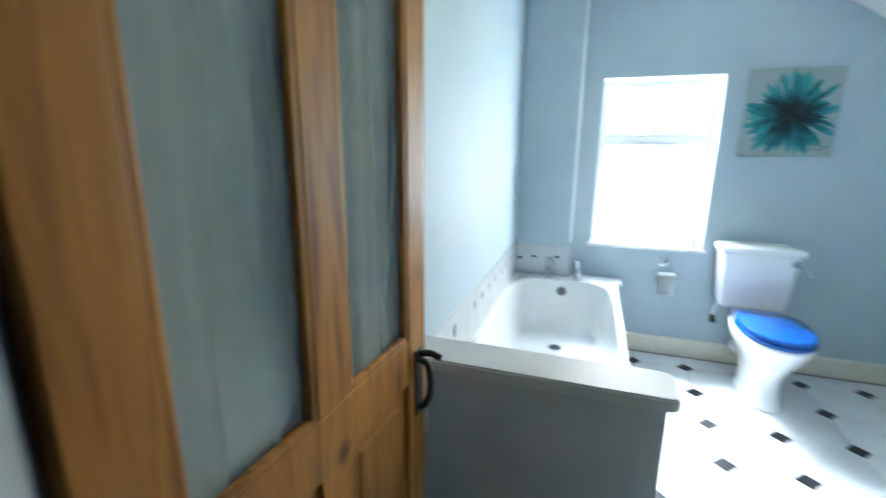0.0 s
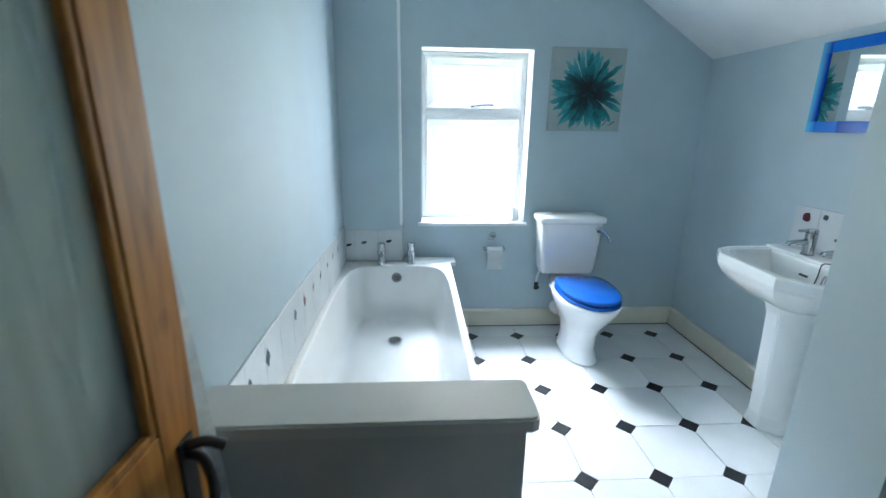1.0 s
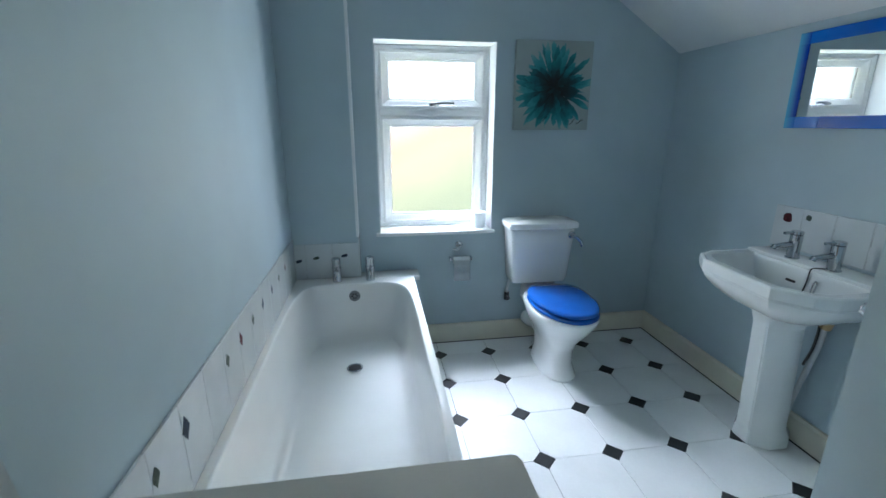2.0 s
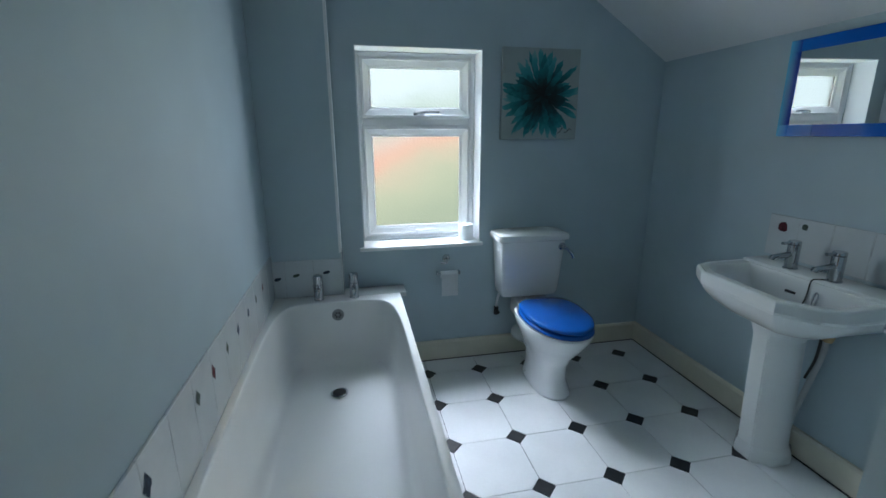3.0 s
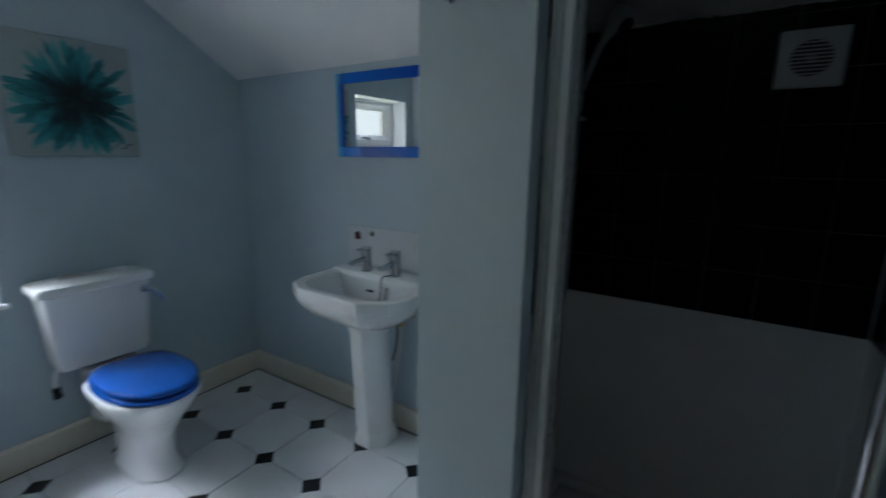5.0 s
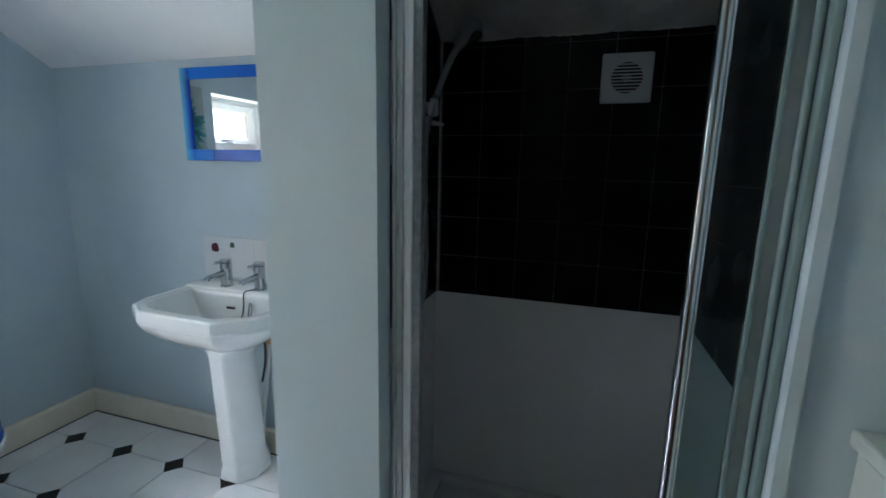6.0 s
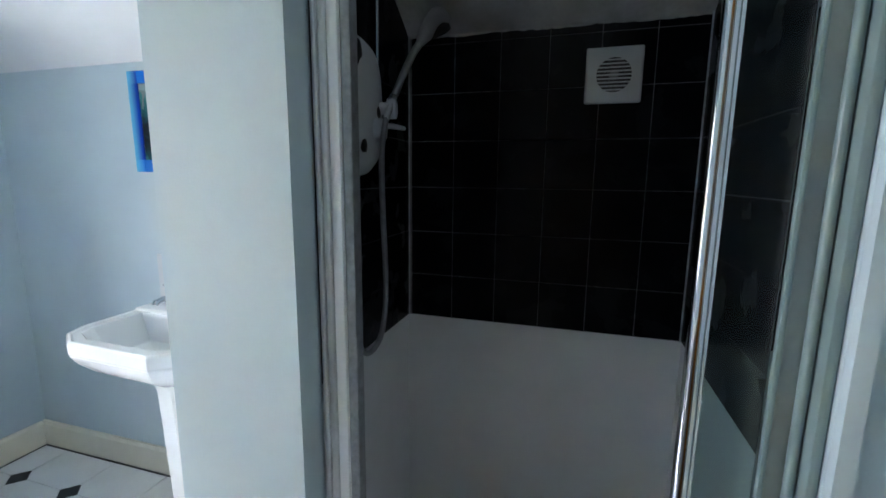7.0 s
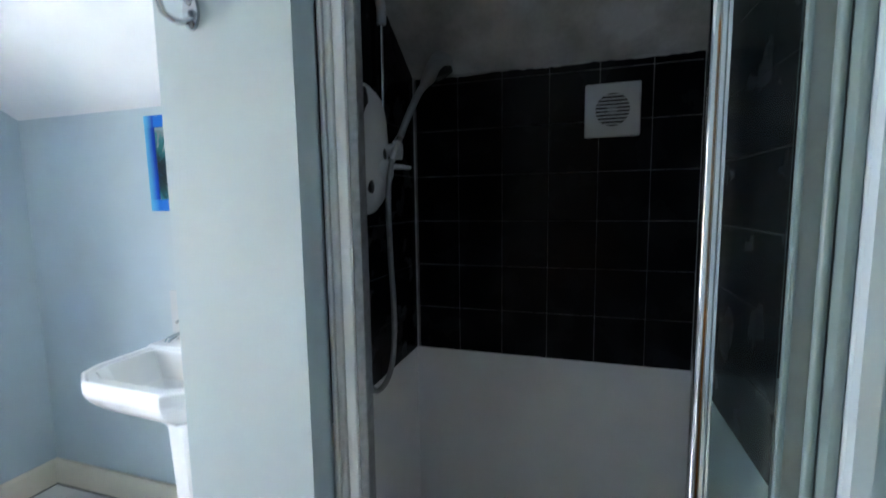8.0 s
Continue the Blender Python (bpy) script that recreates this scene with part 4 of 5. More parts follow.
def build_mirror():
    x = XR - 0.001
    ya, yb, za, zb, w = 0.381, 0.945, 1.336, 1.710, 0.046
    m = thing("wall_mirror", "wall mirror in a blue stained-glass border", "mirror", (x, ya, za))
    part("backing", box((x - 0.014, ya + 0.002, za + 0.002), (x, yb - 0.002, zb - 0.002)), M_DARK, m)
    part("mirror_glass", box((x - 0.0165, ya + w, za + w), (x - 0.0142, yb - w, zb - w)), M_MIRROR, m, "silvered glass")
    f0, f1 = x - 0.020, x - 0.0142
    cut = w
    part("border", box((f0, ya + cut, zb - w), (f1, yb - cut, zb), 0.0015, 1), blue_border("border_top", DEEP, MID, "Y", ya, yb), m, "deep blue glass strip")
    part("border", box((f0, ya + cut, za), (f1, yb - cut - 0.1, za + w), 0.0015, 1), blue_border("border_low", DEEP, MID, "Y", yb, ya), m, "deep blue glass strip")
    part("border", box((f0, yb - cut - 0.0995, za), (f1, yb - cut, za + w), 0.0015, 1), blue_border("border_low_pale", (0.08, 0.22, 0.55), MID, "Y", ya, yb), m, "paler blue glass strip")
    part("border", box((f0, yb - w, za + w), (f1, yb, zb - w), 0.0015, 1), blue_border("border_side", DEEP, PALE, "Y", yb - w * 0.85, yb), m, "blue glass strip fading to pale")
    part("border", box((f0, ya, za + w), (f1, ya + w, zb - w), 0.0015, 1), blue_border("border_side_far", MID, DEEP, "Z", za, zb), m, "blue glass strip")
    for yy0, zz0, a, b_ in ((yb - w, za, MID, PALE), (yb - w, zb - w, DEEP, PALE), (ya, za, PALE, MID), (ya, zb - w, MID, DEEP)):
        part("border_corner", box((f0, yy0, zz0), (f1, yy0 + w, zz0 + w), 0.0015, 1), blue_border("border_corner", a, b_, "Y", yy0, yy0 + w), m, "pale blue glass corner")
    m.rotation_euler[1] = radians(-0.65)
    m.rotation_euler[2] = radians(1.3)   # hangs a little off the wall


# ---------------------------------------------------------------- shower
ZT = 0.864


def build_shower():
    yL, yR = -0.1762, -1.0338
    # lower linings and tray
    for a, b in (((XR - 0.008, yR + 0.001, 0.10), (XR - 0.0005, yL - 0.001, ZT)),
                 ((1.462, yL - 0.008, 0.10), (XR - 0.0085, yL - 0.0005, ZT)),
                 ((1.472, yR + 0.0005, 0.10), (XR - 0.0085, yR + 0.008, ZT))):
        structure("shower_lining", box(a, b), M_PVC, "plain white lining on the lower shower walls", "wall lining")
    tr = thing("shower_tray", "white shower tray with raised edge", "shower tray", (1.86, -0.6, 0))
    bm = bmesh.new()
    add_box(bm, (1.462, yR + 0.002, 0), (XR - 0.009, yL - 0.002, 0.085), 0.004)
    for a, b in (((1.462, yR + 0.002, 0.084), (1.53, yL - 0.002, 0.13)), ((XR - 0.06, yR + 0.002, 0.084), (XR - 0.009, yL - 0.002, 0.11)),
                 ((1.53, yL - 0.06, 0.084), (XR - 0.06, yL - 0.009, 0.11)), ((1.53, yR + 0.009, 0.084), (XR - 0.06, yR + 0.06, 0.11))):
        add_box(bm, a, b, 0.006)
    part("tray", bm, M_BATH, tr, "", True)
    part("waste", lathe(bmesh.new(), (1.9, -0.6, 0.0852), (0, 0, 1), [(0, 0), (0, 0.045), (0.004, 0.043), (0.005, 0)], 20), M_CHROME, tr, "chrome waste cover", True)
    # extractor fan
    f = thing("extractor_fan", "white square extractor fan with round slatted grille", "extractor fan", (XR - 0.02, -0.79, 1.53))
    y0, y1, z0, z1 = -0.864, -0.716, 1.533, 1.681
    x = XR - 0.0098
    part("fan_case", box((x - 0.016, y0, z0), (x, y1, z1), 0.006, 3), M_UNIT, f, "white plastic case", True)
    cy, cz, R = (y0 + y1) / 2, (z0 + z1) / 2, 0.0455
    part("grille_opening", lathe(bmesh.new(), (x - 0.0162, cy, cz), (-1, 0, 0), [(0, 0), (0, R), (0.0008, R), (0.0008, 0)], 32), M_DARK, f)
    for k in range(9):
        z = cz + (k - 4) * 0.0098
        half = math.sqrt(max(0.0001, R * R - (z - cz) ** 2))
        part("slat", box((x - 0.0185, cy - half, z - 0.0019), (x - 0.0171, cy + half, z + 0.0019), 0.0005, 1), M_UNIT, f)
    part("fan_hub", lathe(bmesh.new(), (x - 0.0170, cy, cz), (-1, 0, 0), [(0, 0), (0, 0.013), (0.0004, 0.013), (0.0004, 0)], 24), M_HOSE, f, "", True)
    # electric shower on the side wall
    u = thing("electric_shower", "white electric shower unit with dials and spray head", "electric shower", (1.79, -0.2, 1.45))
    yw = yL - 0.0095
    rings = []
    for d, sx, sz in ((0, 0.100, 0.150), (0.028, 0.102, 0.153), (0.052, 0.098, 0.148), (0.070, 0.084, 0.130), (0.079, 0.062, 0.100), (0.082, 0.03, 0.05)):
        rings.append([Vector((p.x, yw - d, p.y)) for p in oval(1.815, 1.478, 0, sx, sz, 2.7, 44)])
    part("case", loft(bmesh.new(), rings), M_UNIT, u, "white moulded case", True)
    part("window_strip", loft(bmesh.new(), [[Vector((p.x, yw - d, p.y)) for p in oval(1.772, 1.566, 0, a_, b_, 2.0, 24)] for d, a_, b_ in ((0.060, 0.014, 0.040), (0.0765, 0.014, 0.040), (0.0785, 0.011, 0.036))]),
         M_DARK, u, "dark oval panel", True)
    for dx, dz, r in ((1.853, 1.470, 0.014), (1.782, 1.392, 0.015)):
        part("dial", lathe(bmesh.new(), (dx, yw - 0.066, dz), (0.2, -1, 0), [(0, 0), (0, r), (0.016, r * 0.95), (0.019, 0)], 18), M_DARK, u, "black dial", True)
    kn = part("knob", lathe(bmesh.new(), (1.845, yw - 0.070, 1.432), (0.45, -0.89, 0), [(0, 0), (0, 0.027), (0.026, 0.024), (0.032, 0.019), (0.034, 0)], 20), M_UNIT, u, "white control knob", True)
    part("knob_peg", tube(bmesh.new(), [(1.855, yw - 0.098, 1.441), (1.90, yw - 0.104, 1.443), (1.948, yw - 0.106, 1.444)], 0.006, 10, [0.007, 0.0065, 0.005]), M_UNIT, kn, "", True)
    part("head_bracket", lathe(bmesh.new(), (1.862, yw - 0.05, 1.481), (0.25, -0.97, 0.0), [(0, 0), (0, 0.014), (0.045, 0.014), (0.047, 0.023), (0.066, 0.023), (0.068, 0.015), (0.068, 0)], 20), M_UNIT, u, "", True)
    pts = curve_pts([(1.838, -0.292, 1.452), (1.862, -0.295, 1.488), (1.915, -0.300, 1.558), (1.975, -0.306, 1.626), (2.015, -0.312, 1.664)], 5)
    hs = tube(bmesh.new(), pts, 0.008, 14, [0.0072 + 0.003 * i / len(pts) for i in range(len(pts))])
    sh = part("shower_head", hs, M_ALU, u, "chrome shower head handle", True)
    neck = [(2.008, -0.311, 1.658), (2.04, -0.317, 1.690), (2.08, -0.323, 1.722), (2.112, -0.328, 1.740)]
    part("head_back", tube(bmesh.new(), curve_pts(neck, 4), 0.02, 16, [0.0105 + 0.0022 * i for i in range(13)]), M_ALU, sh, "", True)
    part("spray_plate", lathe(bmesh.new(), (2.070, -0.325, 1.718), (0.60, -0.12, -0.79), [(0, 0), (0, 0.026), (0.010, 0.043), (0.019, 0.044), (0.022, 0.036), (0.022, 0)], 26), M_DARK, sh, "dark spray plate", True)
    part("collar", lathe(bmesh.new(), (1.868, -0.2955, 1.496), (0.60, -0.05, 0.80), [(0, 0), (0, 0.0115), (0.012, 0.0115), (0.012, 0)], 16), M_CHROME, sh, "", True)
    part("hose", tube(bmesh.new(), curve_pts([(1.838, -0.292, 1.455), (1.822, -0.288, 1.38), (1.828, -0.286, 1.25), (1.840, -0.286, 1.10), (1.832, -0.286, 1.00), (1.80, -0.284, 0.945), (1.75, -0.275, 0.935), (1.735, -0.26, 1.00), (1.745, -0.245, 1.20), (1.76, -0.24, 1.345)], 8), 0.0065, 10), M_HOSE, u, "grey plastic shower hose", True)
    part("riser_rail", tube(bmesh.new(), [(1.998, -0.198, 1.50), (1.998, -0.198, 1.65), (2.002, -0.198, 1.86)], 0.0055, 10), M_CHROME, u, "slim chrome riser", True)
    part("pipe_elbow", tube(bmesh.new(), curve_pts([(2.002, -0.199, 1.825), (2.002, -0.199, 1.865), (1.985, -0.199, 1.892), (1.94, -0.199, 1.912), (1.86, -0.199, 1.918)], 6), 0.013, 12), M_UNIT, u, "white plastic elbow", True)
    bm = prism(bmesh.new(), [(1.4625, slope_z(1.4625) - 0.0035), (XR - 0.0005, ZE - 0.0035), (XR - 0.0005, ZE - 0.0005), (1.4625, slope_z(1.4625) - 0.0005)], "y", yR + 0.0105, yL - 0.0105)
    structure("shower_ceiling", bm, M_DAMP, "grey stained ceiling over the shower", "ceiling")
    # crumbling filler where the ceiling meets the tiles
    rnd = random.Random(11)
    bm = bmesh.new()
    y, step = yL - 0.015, 0.014
    edge = []
    while y > yR + 0.015:
        edge.append((y, 1.7445 + rnd.uniform(-0.0018, 0.0018) + 0.0015 * math.sin(y * 23)))
        y -= step * rnd.uniform(0.6, 1.4)
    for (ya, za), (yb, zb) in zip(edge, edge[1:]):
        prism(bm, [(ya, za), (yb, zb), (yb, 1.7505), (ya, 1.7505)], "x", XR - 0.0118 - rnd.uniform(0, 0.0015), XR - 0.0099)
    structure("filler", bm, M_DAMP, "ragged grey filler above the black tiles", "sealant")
    # white sealant lines in the corners
    bm = bmesh.new()
    add_box(bm, (XR - 0.0135, yL - 0.0145, ZT), (XR - 0.0095, yL - 0.0105, 1.755))
    add_box(bm, (XR - 0.0135, yR + 0.0105, ZT), (XR - 0.0095, yR + 0.0145, 1.755))
    structure("corner_sealant", bm, M_GROUT, "thin pale sealant in the shower corners", "sealant")


def build_shower_screen():
    s = thing("shower_screen", "aluminium shower frame with a folded glass door", "shower door", (1.45, -0.65, 0.13))
    z0, z1 = 0.131, 2.02
    bm = bmesh.new()
    add_box(bm, (1.4605, -0.373, z0), (1.50, -0.3485, z1), 0.006, 3)
    part("wall_profile", bm, M_ALU, s, "satin aluminium profile", True)
    part("profile_strip", box((1.452, -0.3615, z0), (1.4607, -0.3535, z1), 0.003), M_ALU, s, "", True)
    part("white_jamb", box((1.460, -0.3895, z0), (1.492, -0.3735, z1), 0.002), M_ENAMEL, s, "white enamelled jamb", True)
    part("gasket", box((1.466, -0.4055, z0), (1.488, -0.3900, z1), 0.002), M_HOSE, s, "dark grey gasket strip")
    part("head_rail", box((1.458, -0.955, z1), (1.498, -0.3485, z1 + 0.04), 0.003), M_ALU, s)
    part("threshold", box((1.464, -0.955, 0.1305), (1.494, -0.406, 0.15), 0.003), M_ALU, s)
    d = part("door_leaf", box((1.437, -0.915, z0 + 0.02), (1.442, -0.851, z1 - 0.01)), M_SHGLASS, s, "clear glass leaf")
    bm = bmesh.new()
    lathe(bm, (1.435, -0.8405, z0 + 0.02), (0, 0, 1), [(0, 0), (0, 0.0095), (z1 - z0 - 0.03, 0.0095), (z1 - z0 - 0.03, 0)], 16)
    add_box(bm, (1.429, -0.852, z0 + 0.02), (1.447, -0.842, z1 - 0.01), 0.003)
    part("leaf_edge", bm, M_CHROME, d, "polished chrome door edge", True)
    part("leaf_edge", box((1.431, -0.922, z0 + 0.02), (1.447, -0.9155, z1 - 0.01), 0.002), M_SEAL, d, "", True)
    d2 = part("door_leaf", box((1.437, -0.942, z0 + 0.02), (1.442, -0.9225, z1 - 0.01)), M_FOLD, s, "grey-green glass leaf, edge on, its pale reflection painted as haze")
    bm = bmesh.new()
    lathe(bm, (1.432, -0.9445, z0), (0, 0, 1), [(0, 0), (0, 0.0055), (z1 - z0, 0.0055), (z1 - z0, 0)], 14)
    part("hinge_post", bm, M_SEAL, d2, "", True)
    part("wall_profile", box((1.412, -0.9618, z0), (1.47, -0.9505, z1), 0.003), M_SEAL, s, "grey-green wall profile", True)
    # moulded strips on the face of the return wall
    t = bmesh.new()
    prism(t, [(1.4048, -0.9620), (1.398, -0.9650), (1.398, -0.982), (1.4048, -0.985)], "z", 0.0, slope_z(PX) - 0.01)
    structure("trim", t, M_WALL, "painted corner bead beside the shower", "trim")
    # low boxing by the doorway
    c = thing("low_boxing", "low sage-grey painted boxing beside the shower", "boxing", (1.25, -1.08, 0))
    part("boxing_body", box((1.02, -1.158, 0), (1.403, -1.056, 0.965), 0.003), M_SAGE, c)
    part("boxing_top", box((1.005, -1.159, 0.9655), (1.404, -1.044, 0.99), 0.005), M_SAGE, c, "sage-grey painted top board")


def build_hook():
    h = thing("robe_hook", "double chrome robe hook on the partition end", "robe hook", (1.40, -0.23, 1.6))
    x, y, z = 1.4045, -0.189, 1.622
    part("plate", prism(bmesh.new(), [(y + 0.013 * math.cos(a), z + 0.024 * math.sin(a)) for a in [2 * math.pi * k / 20 for k in range(20)]], "x", x - 0.005, x), M_CHROME, h, "", True)
    bm = tube(bmesh.new(), curve_pts([(x - 0.003, y, z + 0.010), (x - 0.014, y + 0.008, z + 0.022), (x - 0.034, y + 0.018, z + 0.038), (x - 0.046, y + 0.024, z + 0.064), (x - 0.05, y + 0.026, z + 0.086)], 6), 0.0042, 10)
    lathe(bm, (x - 0.05, y + 0.026, z + 0.084), (0, 0, 1), [(0, 0), (0.003, 0.006), (0.008, 0.007), (0.012, 0.005), (0.014, 0)], 12)
    part("long_hook", bm, M_CHROME, h, "", True)
    bm = tube(bmesh.new(), curve_pts([(x - 0.003, y, z - 0.010), (x - 0.017, y + 0.007, z - 0.017), (x - 0.029, y + 0.018, z - 0.009), (x - 0.032, y + 0.023, z + 0.008)], 6), 0.0045, 10)
    lathe(bm, (x - 0.032, y + 0.023, z + 0.006), (0, 0, 1), [(0, 0), (0.003, 0.006), (0.007, 0.006), (0.011, 0)], 12)
    part("short_hook", bm, M_CHROME, h, "", True)


# ---------------------------------------------------------------- door
def build_door():
    hinge, latch = Vector((0.0868, -1.133)), Vector((0.118, -0.425))
    d = (latch - hinge).normalized()
    L = (latch - hinge).length
    root = thing("door_1", "open pine door with two tall glass panes", "door", (hinge.x, hinge.y, 0))
    tagged(root, kind="structure")
    nrm = Vector((-d.y, d.x))
    frame_m = Matrix(((d.x, nrm.x, 0, hinge.x), (d.y, nrm.y, 0, hinge.y), (0, 0, 1, 0.006), (0, 0, 0, 1)))

    def dpart(name, bm, mat, parent, label="", smooth=False):
        bmesh.ops.transform(bm, matrix=frame_m, verts=bm.verts)
        return part(name, bm, mat, parent, label, smooth)
    T, st = 0.036, 0.086
    mid = L / 2 - 0.002
    zr, zr2 = 0.938, 0.832
    H = 1.98
    dpart("stile", box((0, 0, 0), (st, T, H), 0.003), M_PINE, root)
    dpart("stile", box((L - st, 0, 0), (L, T, H), 0.003), M_PINE, root)
    dpart("mullion", box((mid - 0.042, 0.001, zr), (mid + 0.042, T - 0.001, H - 0.1), 0.003), M_PINE, root)
    dpart("rail", box((st, 0.0005, H - 0.1), (L - st, T - 0.0005, H), 0.003), M_PINE, root)
    dpart("rail", box((st, 0.0005, zr2), (L - st, T - 0.0005, zr), 0.003), M_PINE, root)
    dpart("rail", box((st, 0.0005, 0), (L - st, T - 0.0005, 0.2), 0.003), M_PINE, root)
    dpart("mullion", box((mid - 0.042, 0.001, 0.2), (mid + 0.042, T - 0.001, zr2), 0.003), M_PINE, root)
    for a, b in ((st, mid - 0.042), (mid + 0.042, L - st)):
        g = dpart("glass_pane", box((a - 0.003, T / 2 - 0.002, zr - 0.003), (b + 0.003, T / 2 + 0.002, H - 0.097)), M_DOORGLASS, root, "door glass with curtain-fold shading painted in as pale streaks")
        bd = bmesh.new()
        for p, q in (((a, 0.002, zr), (a + 0.012, T / 2 - 0.003, H - 0.1)), ((b - 0.012, 0.002, zr), (b, T / 2 - 0.003, H - 0.1)),
                     ((a + 0.012, 0.002, zr), (b - 0.012, T / 2 - 0.003, zr + 0.012)), ((a + 0.012, 0.002, H - 0.112), (b - 0.012, T / 2 - 0.003, H - 0.1))):
            add_box(bd, p, q, 0.003)
        dpart("glazing_bead", bd, M_PINE, root)
        pn = box((a - 0.002, 0.012, 0.198), (b + 0.002, T - 0.012, zr2 + 0.002))
        add_box(pn, (a + 0.035, 0.006, 0.235), (b - 0.035, T - 0.006, zr2 - 0.035), 0.006)
        dpart("door_panel", pn, M_PINE, root)
    # black iron thumb handle
    hx = L - 0.042
    bm = bmesh.new()
    add_box(bm, (hx - 0.018, -0.004, 0.735), (hx + 0.018, 0, 0.90), 0.002)
    hd = dpart("door_handle", bm, M_IRON, root, "black iron handle")
    bm = tube(bmesh.new(), curve_pts([(hx, -0.004, 0.875), (hx, -0.024, 0.866), (hx, -0.033, 0.83), (hx, -0.031, 0.79), (hx, -0.018, 0.762), (hx, -0.004, 0.752)], 6), 0.008, 10)
    dpart("grip", bm, M_IRON, hd, "", True)
    bm = tube(bmesh.new(), curve_pts([(hx, -0.004, 0.888), (hx + 0.004, -0.03, 0.892), (hx + 0.008, -0.055, 0.882)], 5), 0.008, 10, None)
    dpart("thumb_latch", bm, M_IRON, hd, "", True)
    # net curtain behind the panes
    cur = thing("net_curtain", "white net curtain hanging behind the door glass", "curtain", (hinge.x - 0.05, -0.75, 0.6))
    bm = bmesh.new()
    nu, nz = 90, 24
    grid = []
    for j in range(nz + 1):
        z = 0.55 + (1.93 - 0.55) * j / nz
        fl = 1 - j / nz
        row = []
        for i in range(nu + 1):
            s = i / nu
            u = 0.03 + s * (L - 0.05 + 0.165 * fl)
            v = T + 0.018 + 0.008 * math.sin(s * 34 + 1.4 * math.sin(z * 2.2)) * (0.6 + 0.4 * fl) + 0.010 * math.sin(s * 15 + 1.3 * z)
            row.append(bm.verts.new((u, v, z)))
        grid.append(row)
    for a, b in zip(grid, grid[1:]):
        for i in range(nu):
            bm.faces.new((a[i], a[i + 1], b[i + 1], b[i]))
    dpart("cloth", bm, M_NET, cur, "", True)
    bm = tube(bmesh.new(), [(0.03, T + 0.016, 1.935), (L - 0.02, T + 0.016, 1.935)], 0.005, 8)
    dpart("curtain_wire", bm, M_PVC, cur, "white plastic-covered wire", True)


# ---------------------------------------------------------------- tiles, last
def build_floor_tiles(floor):
    P, h = 0.307, 0.049
    g = 0.0014
    gx, gy = 2.041, 1.575
    half = P / 2 - g
    c = h
    oct_ = [(half, -half + c), (half, half - c), (half - c, half), (-half + c, half), (-half, half - c), (-half, -half + c), (-half + c, -half), (half - c, -half)]
    bm = prism(bmesh.new(), oct_, "z", -0.006, 0)
    tile = to_mesh("tile", bm, M_FTILE)
    k = h - 0.002
    bm = prism(bmesh.new(), [(k, 0), (0, k), (-k, 0), (0, -k)], "z", -0.006, 0.0004)
    dot = to_mesh("inset", bm, M_FDOT)
    for i in range(-5, 2):
        for j in range(-1, 10):
            x, y = gx + P * (i + 0.5) - P, gy - P * (j + 0.5) + P
            if 0.55 < x < 2.35 and y > YN - 0.05 and not (x > 1.5 and y < -0.2):
                o = new("tile", tile)
                o.location = (x, y, 0)
                o.parent = floor
            x, y = gx + P * i, gy - P * j
            if 0.6 < x < 2.3 and YN - 0.02 < y < 1.75 and not (x > 1.45 and y < -0.15):
                o = new("inset", dot)
                o.location = (x, y, 0)
                o.parent = floor
    for j in range(8):   # threshold and landing boards under the doorway
        o = new("tile", tile)
        o.location = (gx - P * 4.5 - P * (j % 4) + P, gy - P * (8.5 + j // 4), 0)
        o.parent = floor


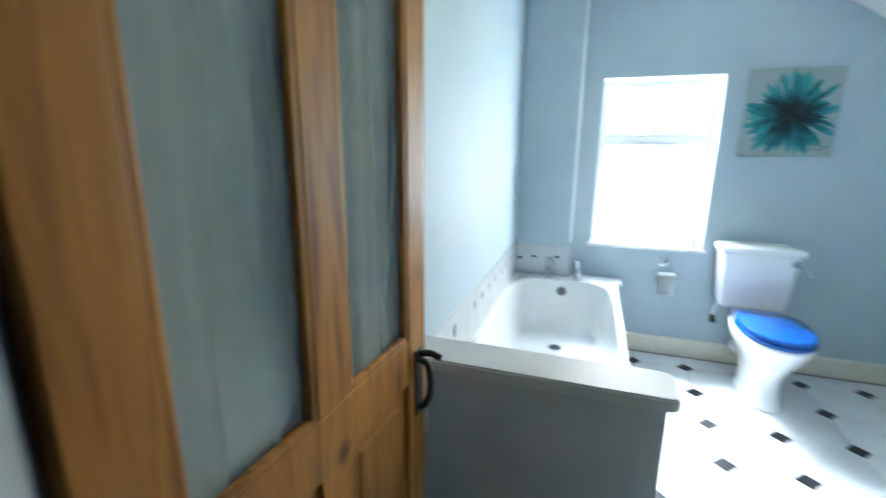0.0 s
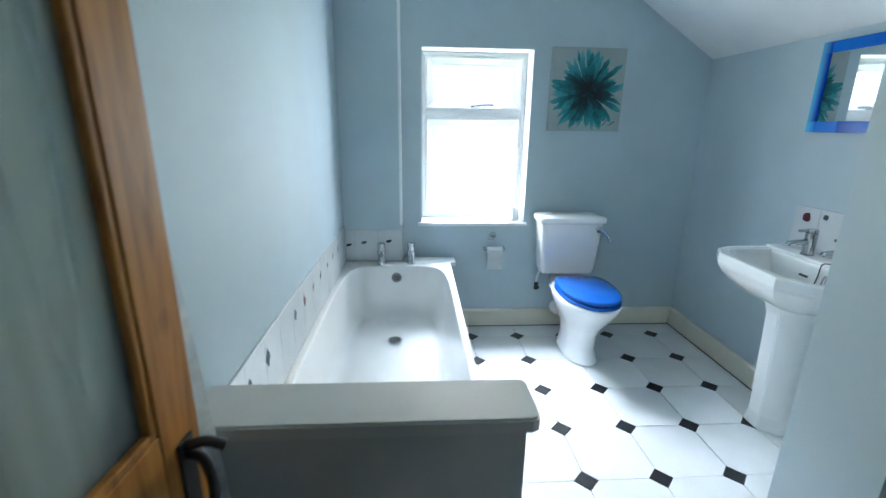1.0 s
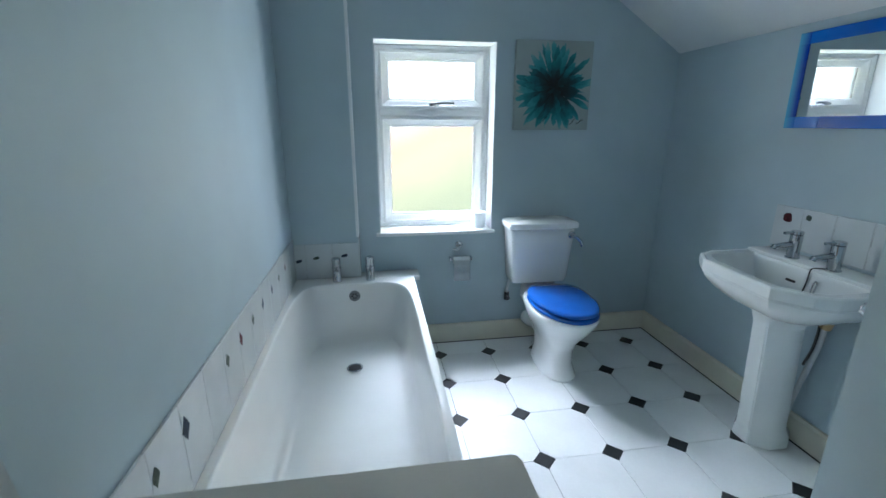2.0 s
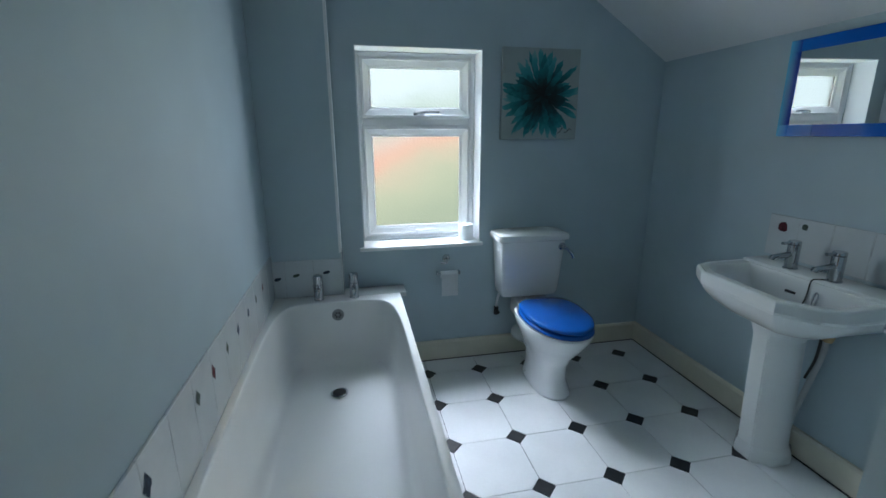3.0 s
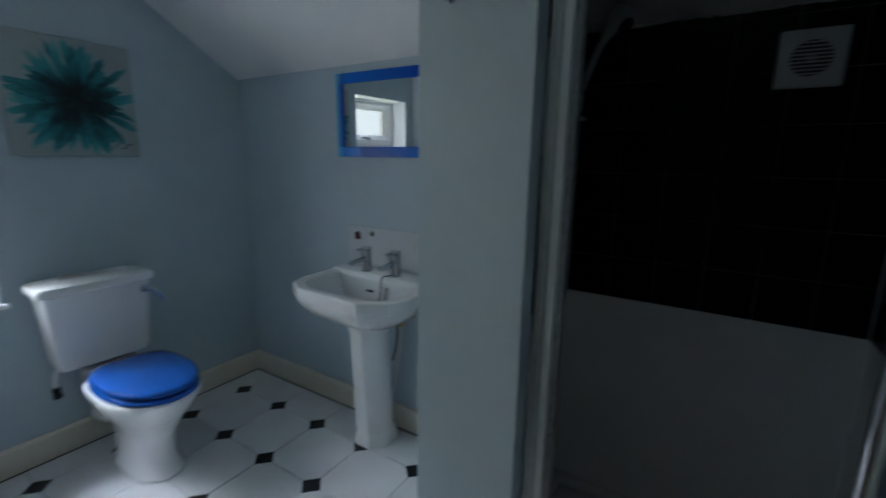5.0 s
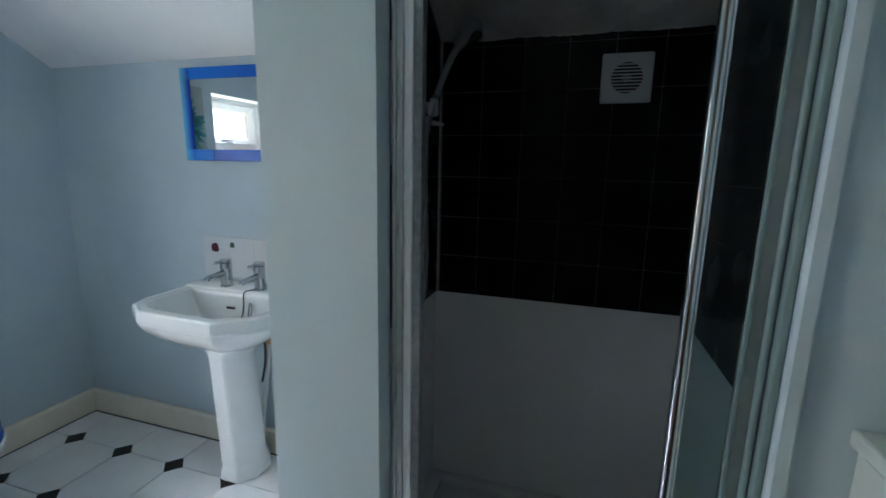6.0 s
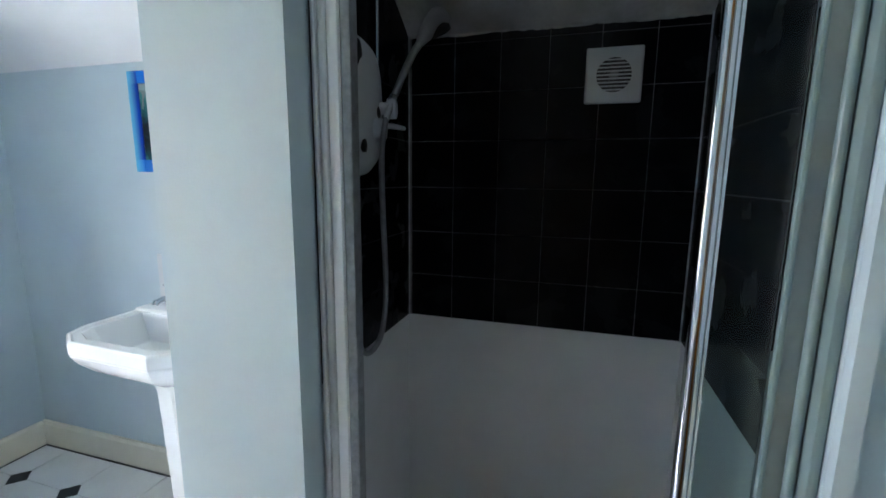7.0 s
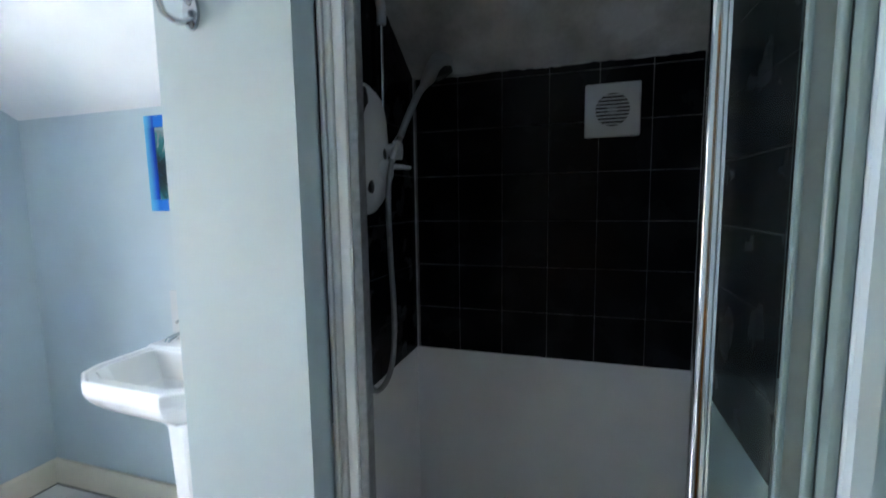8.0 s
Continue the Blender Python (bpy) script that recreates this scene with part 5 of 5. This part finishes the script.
def build_shower_tiles():
    yL, yR = -0.1762, -1.0338
    p, g = 0.1435, 0.0011
    bm = bmesh.new()
    add_box(bm, (XR - 0.006, yR + 0.0005, ZT), (XR - 0.0003, yL - 0.0005, 1.752))
    back = structure("tiled_wall_back", bm, M_BGROUT, "black gloss tiles on the shower back wall", "tiled wall")
    bm = prism(bmesh.new(), [(1.462, ZT), (XR - 0.0065, ZT), (XR - 0.0065, ZE), (1.462, slope_z(1.462))], "y", yL - 0.006, yL - 0.0004)
    left = structure("tiled_wall_side", bm, M_BGROUT, "black gloss tiles on the shower side wall", "tiled wall")
    bm = prism(bmesh.new(), [(1.472, ZT), (XR - 0.0065, ZT), (XR - 0.0065, ZE), (1.472, slope_z(1.472))], "y", yR + 0.0004, yR + 0.006)
    right = structure("tiled_wall_far", bm, M_BGROUT, "black gloss tiles on the far shower wall", "tiled wall")
    rows = [ZT + p * k for k in range(11)]
    cuts = [-0.1855] + [-0.196 - 0.14 * k for k in range(0, 6)] + [-1.0335]
    for z in rows:
        zt = min(z + p, 1.752)
        if zt - z < 0.02:
            continue
        for a, b in zip(cuts, cuts[1:]):
            if a - b > 0.012:
                part("tile", box((XR - 0.0098, b + g, z + g), (XR - 0.0061, a - g, zt - g), 0.0008, 1), M_BTILE, back)
    for par, y0, y1 in ((left, yL - 0.0098, yL - 0.0061), (right, yR + 0.0061, yR + 0.0098)):
        xs = [XR - 0.010]
        while xs[-1] > 1.49:
            xs.append(max(1.4725, xs[-1] - p))
        for z in rows:
            for a, b in zip(xs, xs[1:]):
                top_far, top_near = slope_z(a) , slope_z(b)
                zt0, zt1 = min(z + p - g, top_far - 0.003), min(z + p - g, top_near - 0.003)
                if zt1 - z < 0.01:
                    continue
                zt0 = max(zt0, z + g + 0.001)
                if top_far < z + 0.004:
                    xa = b + (top_near - z) / SLOPE - 0.006
                    if xa - b < 0.015:
                        continue
                    poly = [(b + g, z + g), (xa, z + g), (b + g, zt1)]
                else:
                    poly = [(b + g, z + g), (a - g, z + g), (a - g, zt0), (b + g, zt1)]
                    if zt0 < zt1 - 0.002 and zt1 >= z + p - g - 1e-6:
                        xm = XR - (z + p - g + 0.003 - ZE) / SLOPE
                        if b + g < xm < a - g:
                            poly = [(b + g, z + g), (a - g, z + g), (a - g, zt0), (xm, zt1), (b + g, zt1)]
                part("tile", prism(bmesh.new(), poly, "y", y0, y1), M_BTILE, par)


floor_ob = build_shell()
build_partition()
build_skirting()
build_window()
build_bath()
build_ledge()
build_bath_tiles()
build_toilet()
build_paper()
build_canvas()
build_basin()
build_mirror()
build_shower()
build_shower_screen()
build_hook()
build_door()
build_floor_tiles(floor_ob)
build_shower_tiles()
